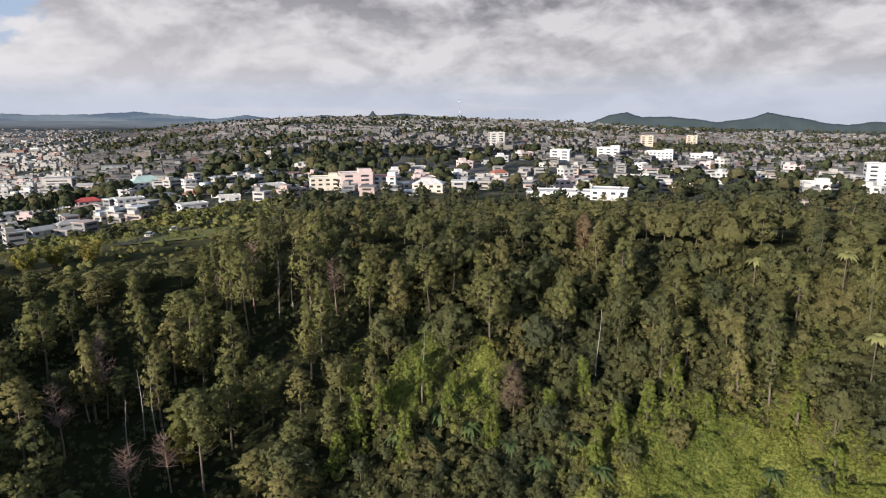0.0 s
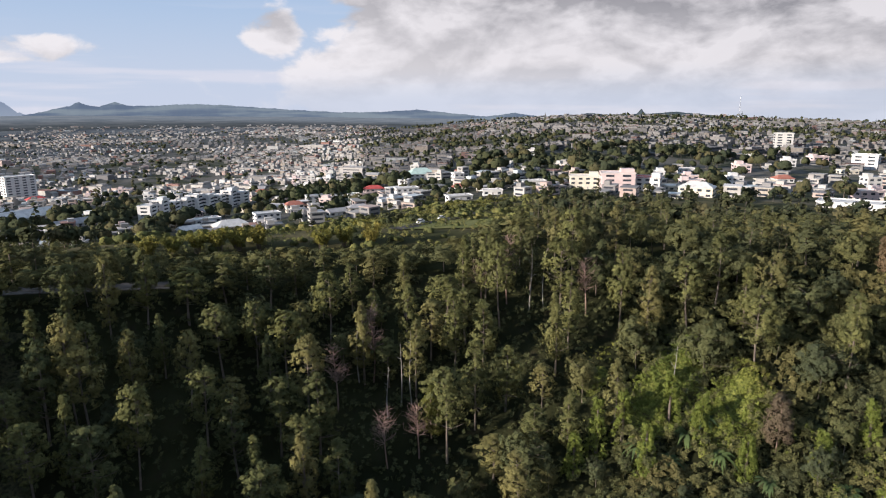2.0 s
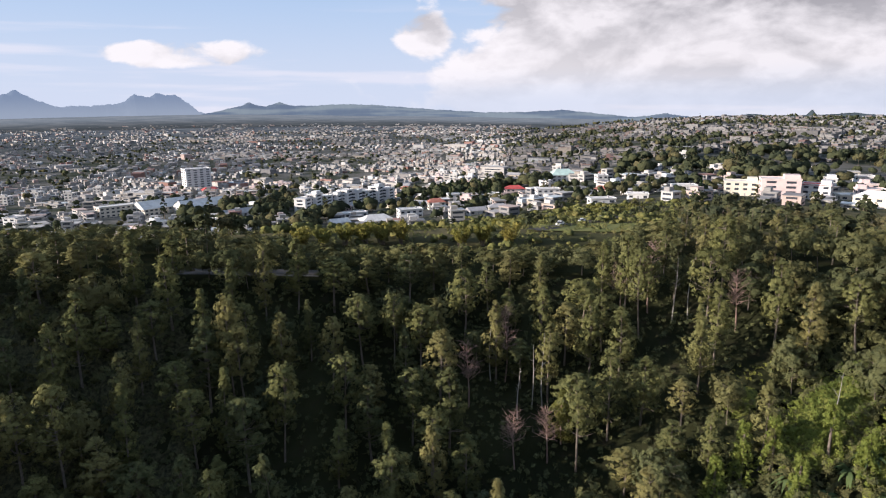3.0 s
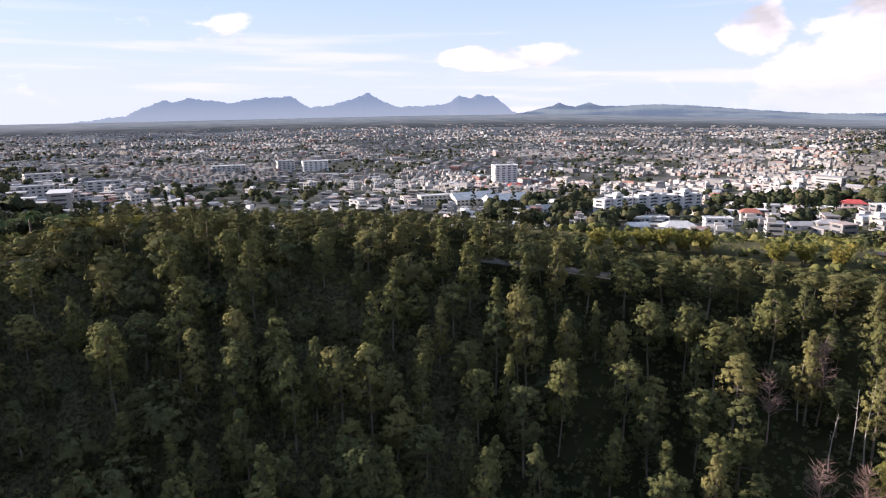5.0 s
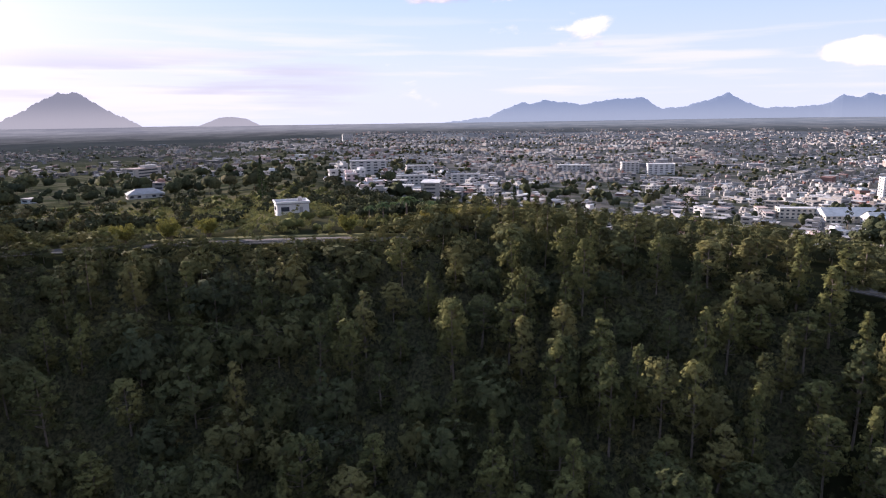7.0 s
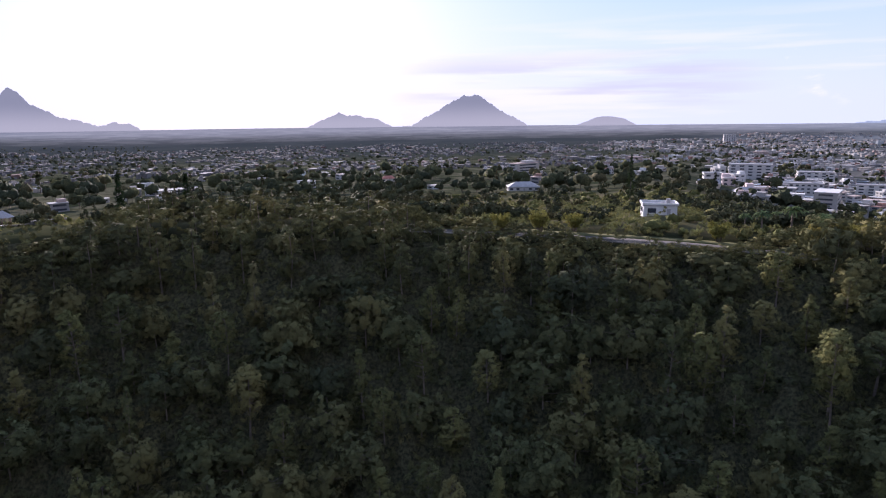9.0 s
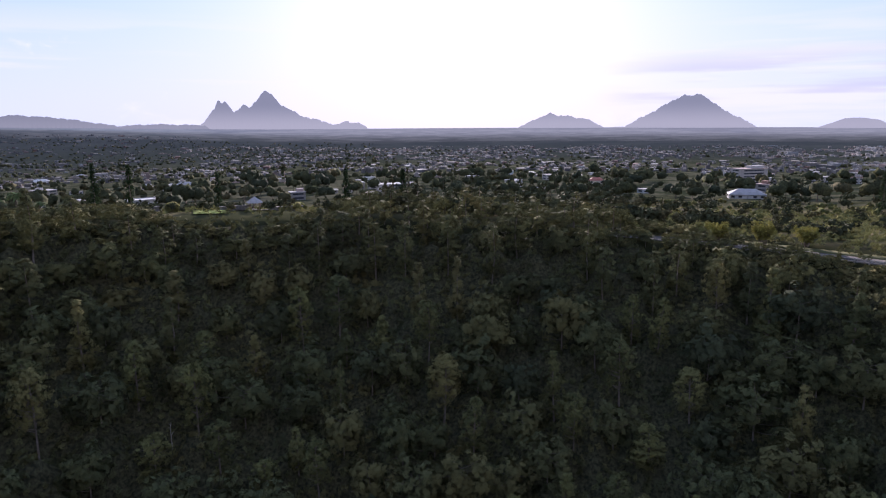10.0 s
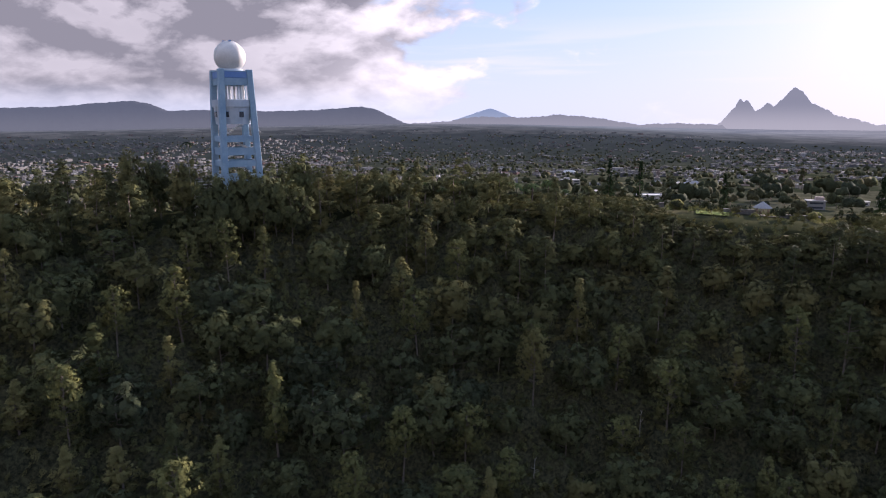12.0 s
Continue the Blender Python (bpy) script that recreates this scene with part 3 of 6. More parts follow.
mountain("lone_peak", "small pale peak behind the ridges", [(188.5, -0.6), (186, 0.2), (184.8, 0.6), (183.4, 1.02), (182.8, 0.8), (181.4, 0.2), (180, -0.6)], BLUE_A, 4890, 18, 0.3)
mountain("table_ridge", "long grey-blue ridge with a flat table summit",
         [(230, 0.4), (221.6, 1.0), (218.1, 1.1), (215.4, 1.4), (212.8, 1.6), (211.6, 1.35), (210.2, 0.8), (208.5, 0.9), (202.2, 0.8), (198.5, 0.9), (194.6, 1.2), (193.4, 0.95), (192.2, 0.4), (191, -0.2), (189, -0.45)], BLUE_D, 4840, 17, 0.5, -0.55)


# ---- the line that the treetops keep under, by azimuth, in degrees from the camera's level ----
TREE_LINE = [(0, -7.9), (5, -7.7), (11, -7.3), (15, -7.6), (18, -8.7), (20, -10.0), (22, -11.1), (24, -11.9), (28, -12.3), (32, -12.3), (36, -12.1), (42, -12.0), (47, -12.0), (51, -10.8), (60, -9.3), (66, -8.9), (71, -8.6), (79, -8.0), (85, -7.0),
             (89, -6.3), (93, -6.9), (97, -8.6), (100, -10.2), (104, -10.8), (112, -10.6), (116, -9.9), (119, -9.5), (127, -8.3), (132, -6.2), (139, -5.9), (150, -5.8), (154, -6.5), (157, -8.5), (160.5, -9.1), (165, -8.8), (168, -7.5), (172, -5.8), (177, -4.7),
             (182, -3.3), (192, -2.6), (198, -3.0), (202, -3.2), (205, -4.2), (208, -3.7), (212, -2.8), (217, -2.5), (222, -2.5), (300, -4), (320, -6), (333, -6.6), (342, -7.2), (351, -7.8)]


def headroom(az, r, p, ease=0.0):
    """How tall a tree may stand at p to keep under the tree line."""
    a, v = np.array(TREE_LINE, float).T
    z = az % 360
    low = float(np.interp([z - 1.5, z, z + 1.5], np.r_[a, 360], np.r_[v, v[0]]).mean())
    return EYE + r * math.tan(radians(low + ease)) - p[2]


def swell(x, y):
    """Heaps and hollows of the plants that smother the bank, 0 to 1."""
    wide = 0.5 + 0.5 * np.sin(x * 0.55 + 1.3 * np.sin(y * 0.31)) * np.cos(y * 0.6 + np.sin(x * 0.27))
    small = 0.5 + 0.5 * np.sin(x * 1.5 + 1.1 * np.sin(y * 0.9)) * np.cos(y * 1.35 + np.sin(x * 1.1))
    return 0.72 * wide ** 1.6 + 0.28 * small

# ---- trees ----
def crown_clumps(rng, kind, tall):
    """Where a tree's leaf clumps sit, and how big they are."""
    if kind == "pine":
        n, shape = 118, int(rng.choice((0, 0, 0, 2, 2, 1)))
        lo = tall * (rng.uniform(0.1, 0.24), rng.uniform(0.32, 0.44), rng.uniform(0.16, 0.3))[shape]
        t = rng.uniform(0, 1, n) ** (1.15, 0.8, 1.0)[shape]
        wide = (3.3 * (1 - t) ** 0.85 * np.minimum(1, 0.5 + 3 * t) * (0.82 + 0.25 * np.sin(t * 21 + rng.uniform(0, 6))), 3.2 * np.sin(np.pi * (0.22 + 0.7 * t)) ** 0.7, 2.25 * (1 - t ** 3) ** 0.8 + 0.15)[shape]
        a = rng.uniform(0, 6.283, n)
        s = np.sqrt(rng.uniform(0.1, 1, n)) * (1 + 0.22 * np.sin(2 * a + rng.uniform(0, 6)) + 0.15 * np.sin(5 * a + 9 * t))
        c = np.stack([np.cos(a) * wide * s, np.sin(a) * wide * s, lo + t * (tall - lo - 0.4)], 1)
        return c, rng.uniform(0.42, 0.9, n) * (1.1 - 0.3 * t), 0.8
    if kind == "spire":
        n = 34
        t = np.linspace(0.06, 1, n)
        wide = 0.13 * tall * (1 - t) + 0.1
        a = rng.uniform(0, 6.283, n)
        return np.stack([np.cos(a) * wide * 0.6, np.sin(a) * wide * 0.6, t * tall * 0.97], 1), 0.55 + 0.075 * tall * (1 - t), 1.2
    n = 62
    lo = 0.22 * tall
    d = rng.normal(size=(n, 3))
    d /= np.linalg.norm(d, axis=1)[:, None]
    s = rng.uniform(0.45, 1.0, n)[:, None]
    half = (tall - lo) / 2
    lobes = 1 + 0.28 * np.sin(3 * np.arctan2(d[:, 1], d[:, 0]) + rng.uniform(0, 6))[:, None]
    c = d * s * (0.40 * tall, 0.40 * tall, half * 0.86) * lobes + (0, 0, lo + half)
    return c, rng.uniform(0.7, 1.2, n), 0.8


def tree_parts(kind, seed, tall, per=14, size=0.6, keep=1.0, sides=6):
    rng = np.random.default_rng(seed)
    c, r, squash = crown_clumps(rng, kind, tall)
    if keep < 1:
        pick = rng.permutation(len(c))[: max(4, int(len(c) * keep))]
        c, r = c[pick], r[pick] * (1 / keep) ** 0.33
    bend = rng.normal(size=2) * 0.25
    z = np.linspace(0, tall * (0.95 if kind != "broad" else 0.7), 7)
    f = z / tall
    spine = np.stack([bend[0] * np.sin(f * 3), bend[1] * np.sin(f * 2.4), z], 1)
    base = 0.014 * tall
    heart = np.array([0, 0, c[:, 2].mean() - 0.1 * tall])
    if sides == 3:
        return tube(spine[::3], base * (1 - 0.8 * f[::3]), 3), leaves(rng, c, r, per, size, squash, heart=heart)
    wood = [tube(spine - (0, 0, 0.6), base * (1 - 0.8 * f), sides)]
    for k in range(0, len(c), 4 if sides > 4 else 9):
        start_z = max(c[k, 2] - rng.uniform(0.5, 1.6), 0.25 * tall)
        s = np.array([np.interp(start_z, z, spine[:, 0]), np.interp(start_z, z, spine[:, 1]), min(start_z, z[-1])])
        mid = (s + c[k]) / 2 + (0, 0, -0.15)
        wood.append(tube([s, mid, c[k]], [base * 0.28, base * 0.18, 0.02], 4))
    return join(wood), leaves(rng, c, r, per, size, squash, heart=heart)


def tree_thing(name, kind, seed, tall, leaf, label, category, bark=BARK, per=14, size=0.6):
    root = thing(name, label, category)
    wood, crown = tree_parts(kind, seed, tall, per, size)
    part("trunk", bake("trunk", *wood, [bark]), root)
    part("crown", bake("crown", *crown, [leaf], normals=rounded(crown[0])), root)
    return root


def bare_tree(seed, tall, mat, fine=True):
    """A dead tree: trunk, limbs and many thin twigs."""
    rng = np.random.default_rng(seed)
    z = np.linspace(-0.5, tall, 8)
    spine = np.stack([0.25 * np.sin(z * 0.3 + seed), 0.2 * np.sin(z * 0.37), z], 1)
    wood, twigs = [tube(spine, np.linspace(0.17, 0.03, 8) * (1 if fine else 0.8), 6)], []
    for k in range(60 if fine else 5):
        h = tall * rng.uniform(0.42, 0.98)
        a = rng.uniform(0, 6.283)
        ln = (2.9 if fine else 1.4) * (1.15 - 0.75 * (h / tall)) * rng.uniform(0.5, 1.2)
        s = np.array([np.interp(h, z, spine[:, 0]), np.interp(h, z, spine[:, 1]), h])
        d = np.array([np.cos(a), np.sin(a), rng.uniform(0.35, 1.05)])
        e = s + d * ln
        twigs.append(tube([s, (s + e) / 2 + (0, 0, -0.1), e], [0.05, 0.035, 0.012], 4))
        for _ in range(5 if fine else 1):
            f = rng.uniform(0.3, 1)
            p = s + d * ln * f
            g = p + (d * 0.5 + rng.normal(size=3) * 0.6) * ln * 0.45
            twigs.append(tube([p, g], [0.025, 0.01], 3))
    return join(wood), twigs


def dead_thing(name, seed, tall, mat, label, fine=True):
    root = thing(name, label, "dead tree")
    wood, twigs = bare_tree(seed, tall, mat, fine)
    part("trunk", bake("trunk", *wood, [mat]), root)
    for k, piece in enumerate([join(twigs)] if fine else twigs):
        part("bare_crown" if fine else "branch", bake("branch", *piece, [mat]), root)
    return root


def palm_mesh(seed, count, long, rise, wide=0.16):
    """A rosette of arching blades."""
    rng = np.random.default_rng(seed)
    vs, qs, n = [], [], 0
    for k in range(count):
        a, up = k * 2.4 + rng.uniform(-0.2, 0.2), rng.uniform(0.15, 1.1)
        out = np.array([math.cos(a), math.sin(a), 0])
        side = np.array([-math.sin(a), math.cos(a), 0])
        t = np.linspace(0, 1, 6)
        ln = long * rng.uniform(0.75, 1.1)
        c = rise + out * (t * ln * math.cos(up * 0.8))[:, None] + np.array([0, 0, 1.0]) * (ln * (math.sin(up) * t - 0.75 * t ** 2))[:, None]
        wd = wide * np.sin(np.pi * (0.12 + 0.86 * t)) * rng.uniform(0.8, 1.3)
        v = np.stack([c - side * wd[:, None], c + side * wd[:, None] + (0, 0, 0.03)], 1).reshape(-1, 3)
        i = np.arange(5) * 2
        vs.append(v), qs.append(np.stack([i, i + 2, i + 3, i + 1], 1) + n)
        n += len(v)
    return np.concatenate(vs), np.concatenate(qs)


TAKEN = []                      # trunk places, so that no two trees grow into one another


def claim(p, gap):
    for x, y, g in TAKEN:
        if (p[0] - x) ** 2 + (p[1] - y) ** 2 < (0.5 * (gap + g)) ** 2:
            return False
    TAKEN.append((p[0], p[1], gap))
    return True


rng = np.random.default_rng(11)
pines = [tree_thing("pine_tree", "pine", s, 15.0, PINE, "tall pine with a tufted green crown on the crater slope", "tree", per=10, size=0.54) for s in range(9)]
broads = [tree_thing("broadleaf_tree", "broad", 30 + s, 9.5, BROAD, "dense dark green broadleaf tree on the crater slope", "tree", per=14, size=0.66) for s in range(6)]
used = set()


def plant(protos, p, scale, wide=None):
    """Set a copy of one of the protos at p; each proto's first use is the proto itself."""
    k = int(rng.integers(len(protos)))
    ob = protos[k]
    m = pose(*p, rng.uniform(-2.5, 2.5), rng.uniform(-2.5, 2.5), rng.uniform(0, 360)) @ Matrix.Diagonal(((wide or scale) * 1.0, (wide or scale) * 1.0, scale, 1))
    if ob.name in used:
        return copy_thing(ob, m @ Matrix.Diagonal([1 / k for k in ob.scale] + [1]))
    used.add(ob.name)
    ob.matrix_world = m
    return ob


# standing pines, by azimuth and the slope of the sight line to their tops
NORTH_PINES = [(1.2, -10.5), (6.5, -13.7), (351.0, -14.1), (357.6, -14.7), (9.0, -12.1), (342.1, -15.9), (13.3, -8.9), (346.0, -14.3), (335.7, -17.1), (333.2, -16.8), (24.1, -16.4), (19.8, -12.0),
               (39.8, -17.5), (52.4, -17.4), (53.1, -21.6), (47.2, -21.4), (44.8, -24.1), (43.1, -29.8), (38.5, -27.7), (27.8, -18.9), (24.0, -16.5), (28.5, -15.7), (45.3, -16.3), (32.7, -17.0), (56.2, -18.1), (59.2, -17.1), (21.2, -10.9), (24.9, -23.2)]
WEST_PINES = [(58.0, -21.5), (40.4, -17.3), (35.7, -14.3), (60.1, -29.2), (54.7, -29.0), (71.7, -29.2), (82.9, -19.2), (78.4, -20.9), (74.0, -20.5), (71.1, -20.6), (66.3, -21.5), (86.6, -17.8), (93.4, -16.3), (59.7, -15.6), (57.1, -15.5),
              (53.2, -17.4), (86.6, -13.5), (81.3, -10.6), (87.0, -26.9), (103.7, -15.4), (101.3, -15.5), (93.0, -16.5), (105.8, -17.3), (87.6, -13.7), (83.3, -19.7), (76.3, -19.5), (89.5, -29.1), (116.4, -11.8), (81.4, -27.7), (79.8, -17.6), (68.9, -13.8), (83.1, -9.8), (87.6, -9.9)]
for az, drop in NORTH_PINES + WEST_PINES:
    tall = rng.uniform(14.5, 18.5)
    p = under_sight(az, drop, tall, 60, 175)
    if claim(p, 3.0):
        plant(pines, p, tall / 15.0, rng.uniform(0.9, 1.2))

CLEAR = []                      # (azimuth, distance) of pale and dead trees, which stand free of those before them
DEAD_AT = [(31.8, -17.7, 15), (35.4, -20.9, 13), (30.9, -26.7, 11), (19.2, -11.6, 14), (21.6, -13.9, 9), (12.1, -13.3, 12), (27.7, -26.4, 10)]
for i, (az, drop, tall) in enumerate(DEAD_AT):
    p = under_sight(az, drop, tall, 60, 175)
    CLEAR.append((az, p.xy.length))
    claim(p, 3.0)
    dead_thing("dead_tree", 50 + i, tall, DEAD, "leafless pinkish-brown dead tree with fine twigs").matrix_world = pose(*p, 0, 0, 40 * i)
SNAG_AT = [(347.7, -17.6, 13), (4.0, -20.2, 12), (15.8, -12.8, 12), (17.0, -12.7, 13), (169.2, -24.3, 6), (178.9, -29.1, 5), (30.5, -23.0, 10), (28.3, -19.9, 14), (33.2, -18.5, 13), (29.2, -21.0, 12)]
for i, (az, drop, tall) in enumerate(SNAG_AT):
    p = under_sight(az, drop, tall, 60, 175)
    CLEAR.append((az, p.xy.length))
    claim(p, 1.5)
    dead_thing("bare_trunk", 80 + i, tall, BLEACHED, "bleached bare trunk with a few broken limbs", False).matrix_world = pose(*p, 0, 0, 70 * i)
for i, (az, drop) in enumerate([(355.4, -22.6), (349.4, -9.3), (26.4, -24.6)]):
    p = under_sight(az, drop, 10.0, 60, 175)
    CLEAR.append((az, p.xy.length))
    claim(p, 4.0)
    t = tree_thing("dying_tree", "pine", 90 + i, 10.0, RUST if i < 2 else YELLOW, "dying pine with rust-brown needles", "tree", DEAD, 15, 0.45)
    t.matrix_world = pose(*p, 0, 0, 30)
for i, (az, drop) in enumerate([(335.4, -12.1), (329.1, -10.9), (326.4, -16.7)]):
    p = under_sight(az, drop, 9.0, 60, 175)
    CLEAR.append((az, p.xy.length))
    claim(p, 3.5)
    root = thing("pale_palm_tree", "slim tree with a pale yellow-green tuft of large leaves", "tree")
    part("trunk", bake("trunk", *tube([(0, 0, -0.5), (0.1, 0, 4), (0.05, 0, 8)], [0.14, 0.11, 0.08]), [BARK]), root)
    part("crown", bake("crown", *palm_mesh(200 + i, 34, 2.4, np.array([0, 0, 7.8]), 0.34), [PALE]), root)
    root.matrix_world = pose(*p, 0, 0, 50 * i)


# the open bank of creepers, low on the north side
def creeper_bank(az, r):
    """How much of the slope here lies under creepers, 0 to 1."""
    a = (np.mod(az + 180, 360)) - 180
    lobe = np.exp(-((a + 28) / 13) ** 2) * np.exp(-((r - 96) / 13) ** 2)
    tongue = 0.95 * np.exp(-((a - 3) / 7) ** 2) * np.exp(-((r - 110) / 7.5) ** 2) * (0.62 + 0.38 * np.sin(a * 0.9 + 0.2 * r))
    glade = 0.5 * np.exp(-((a + 28) / 3) ** 2) * np.exp(-((r - 122) / 5) ** 2)
    return np.clip(1.3 * lobe + 1.15 * tongue + glade, 0, 1)


for az, drop in [(1.3, -26.1), (6.8, -28.9), (349.8, -29.4), (347.0, -31.4), (359.7, -28.5), (332.4, -28.8), (4.0, -29.5), (352.6, -31.0), (2.6, -27.4), (355.6, -29.6)]:
    p = under_sight(az, drop, 1.6, 55, 175)
    claim(p, 2.5)
    root = thing("screw_palm", "spiky rosette plant with arching blade leaves among creepers", "plant", "rosette plants on the bank")
    part("stem", bake("stem", *tube([(0, 0, -0.4), (0, 0, 1.1)], [0.14, 0.1]), [BARK]), root)
    part("leaves", bake("leaves", *palm_mesh(int(az * 10), 30, 2.1, np.array([0, 0, 1.0]), 0.15), [PALM]), root)
    p.z += 3.6 * float(swell(p.x, p.y)) * min(1.0, 2.5 * float(creeper_bank(az, p.xy.length)))
    root.matrix_world = pose(*p, 0, 0, az) @ Matrix.Scale(1.5, 4)

for k in range(17):                 # shrubs that stand clear of the creepers
    a, r = rng.uniform(-37, -6), rng.uniform(86, 114)
    p = place(a, r)
    if claim(p, 5.5):
        plant(broads, p, rng.uniform(0.5, 0.85), rng.uniform(0.4, 0.7))

for az, drop, tall in [(219.5, -10.8, 13.0), (209.7, -20.0, 11.0), (221.5, -12.5, 12.0)]:
    p = under_sight(az, drop, tall, 45, 170)
    claim(p, 5)
    plant(broads, p, tall / 9.5)

for az, drop, tall in [(203.3, -3.8, 16.5), (204.3, -4.1, 16.0), (205.2, -4.6, 15.5), (206.4, -5.0, 15.0), (207.6, -4.8, 15.0), (202.3, -4.5, 15.5), (201.2, -3.7, 16.0)]:
    p = under_sight(az, drop, tall * 0.95, 105, 136)
    claim(p, 2.0)
    plant(broads, p, tall / 9.5, 1.2)
for az, drop, tall in [(207.9, -4.2, 12.5), (209.6, -3.2, 13.5), (200.6, -3.1, 13.5), (211.5, -2.5, 14.0), (213.4, -2.3, 14.5), (199.6, -2.9, 13.0)]:
    p = under_sight(az, drop, tall, 110, 147)
    claim(p, 2.0)
    plant(broads, p, tall / 9.5, 0.95)

# the rest of the crater's wood: the nearest as trees of their own, those behind as one mass
wood_at, far_wood = [], []
cand_r, cand_a = np.sqrt(rng.uniform(79 ** 2, 215 ** 2, 22000)), rng.uniform(-40, 232, 22000)
rim_here = wave(cand_a, RIM_R)
for r, a, rim in zip(cand_r, cand_a, rim_here):
    road = 50 < a < 64 or 97 < a < 127
    if r > rim + 38 or abs(r - rim) < (4.0 if road else 2.0) or rng.uniform() < 1.35 * max(creeper_bank(a, r), creeper_bank(a, r + 7) if r > 98 else 0.0):
        continue
    low = 1.0                       # shrubs rather than trees along the open parts of the rim
    if (95 < a < 128 or 155 < a < 182) and r > rim - 14:
        low = 0.36
    elif 128 <= a <= 155 and r > rim - 14:
        low = 0.66
    elif r < 98 and -17 < a < 15:
        low = 0.45                  # dark shrubs at the foot of the bank
    elif r > rim + 6:
        low = 0.72 if a < 180 else 0.9
    if (6 < a < 23 and 80 < r < 112 and rng.uniform() < 0.55) or (23 <= a < 46 and 79 < r < 114 and rng.uniform() < 0.55):
        continue                    # the dark hollow with few trees
    if any(-13 < r - r0 < 1 and abs((a - a0 + 180) % 360 - 180) * r < 150 for a0, r0 in CLEAR):
        continue
    big = 1.08 if 84 < a < 232 and low == 1.0 else 1.0
    thin = math.sin(a * 0.19 + 1.1) * math.sin(r * 0.085 + a * 0.05) + 0.5 * math.sin(a * 0.53) * math.sin(r * 0.21)
    if low == 1.0 and 8 < a < 66 and thin > 0.2 and rng.uniform() < 0.55:
        continue
    p = place(a, r)
    if headroom(a, r, p) < 1.6:
        continue
    if claim(p, rng.uniform(4.4, 7.0) * big * (low if low < 0.5 else 1)):
        wood_at.append((r, a, p, low))
pine_left, broad_left = 270 - 62, 210
for r, a, p, edge in sorted(wood_at, key=lambda s: s[0]):
    mixed = 0.6 if -40 < a < 12 else 0.22 if a < 84 else 0.5
    is_broad = rng.uniform() < mixed
    room = headroom(a, r, p) * rng.uniform(0.72, 1.02)
    is_broad = is_broad or edge < 0.5 or room < 7
    if is_broad and broad_left > 0:
        broad_left -= 1
        s = rng.uniform(0.7, 1.2) * edge * (1.25 if a > 84 and edge == 1 else 1.0)
        plant(broads, p, min(s, room / 9.5), max(min(s, room / 9.5), 0.6 * s))
    elif not is_broad and pine_left > 0:
        pine_left -= 1
        plant(pines, p, min(rng.uniform(0.6, 1.15) * edge, room / 15), rng.uniform(0.75, 1.2))
    else:
        far_wood.append((p, is_broad, edge, room / (9.5 if is_broad else 15)))


def unit(v):
    """Unit vectors; those of no length stay so, and keep the mesh's own normals."""
    ln = np.linalg.norm(v, axis=1)[:, None]
    return np.where(ln > 1e-6, v / np.maximum(ln, 1e-6), 0.0)


def blob_normals(v):
    out = (v - v.mean(0)) * (1, 1, 0.8) + (0, 0, 0.3)
    return unit(out)


def mass(name, label, category, spots, protos, leaf_mat, wood_mat=BARK):
    """Many trees as one mesh: spots are (place, proto, scale, wide)."""
    vs, qs, slots, tints, ns, n = [], [], [], [], [], 0
    facing = [[np.zeros_like(wood[0]), rounded(crown[0]) if len(crown[0]) == 4 * len(crown[1]) else blob_normals(crown[0])] for wood, crown in protos]
    for p, k, s, wd in spots:
        a = rng.uniform(0, 6.283)
        ca, sa = math.cos(a) * wd, math.sin(a) * wd
        m = np.array([[ca, -sa, 0], [sa, ca, 0], [0, 0, s]])
        tint = rng.uniform()
        for slot, (v, q) in enumerate(protos[k]):
            vs.append(v @ m.T + np.array(p)), ns.append(facing[k][slot] @ m.T), qs.append(q + n), slots.append(np.full(len(q), slot)), tints.append(np.full(len(v), tint))
            n += len(v)
    me = bake(name, np.concatenate(vs), np.concatenate(qs), [wood_mat, leaf_mat], np.concatenate(slots), np.concatenate(tints), normals=unit(np.concatenate(ns)))
    return tagged(new(name, me), label, category, kind="stuff")


mid_protos = [tree_parts("pine", 300 + s, 15.0, 11, 0.74, 0.45, 3) for s in range(6)] + [tree_parts("broad", 320 + s, 9.5, 12, 0.9, 0.65, 3) for s in range(4)]
rim_protos = [tree_parts("pine", 340 + s, 15.0, 8, 1.1, 0.2, 3) for s in range(4)] + [tree_parts("broad", 350 + s, 9.5, 8, 1.3, 0.3, 3) for s in range(3)]
mass("rim_wood", "belt of lower trees and shrubs along the crater rim", "wood",
     [(p, int(rng.integers(4, 7)) if b else int(rng.integers(0, 4)), min(rng.uniform(0.72, 1.08) * e, c), rng.uniform(0.8, 1.15) * (1 if e > 0.5 and c > 0.5 else 0.6)) for p, b, e, c in far_wood if e < 1], rim_protos, FOREST)
mass("crater_wood", "dense mixed wood of pines and broadleaf trees on the upper crater slope", "wood",
     [(p, int(rng.integers(6, 10)) if b else int(rng.integers(0, 6)), min(rng.uniform(0.75, 1.15), c), rng.uniform(0.9, 1.3) * (1 if c > 0.5 else 0.7)) for p, b, e, c in far_wood if e == 1], mid_protos, FOREST)


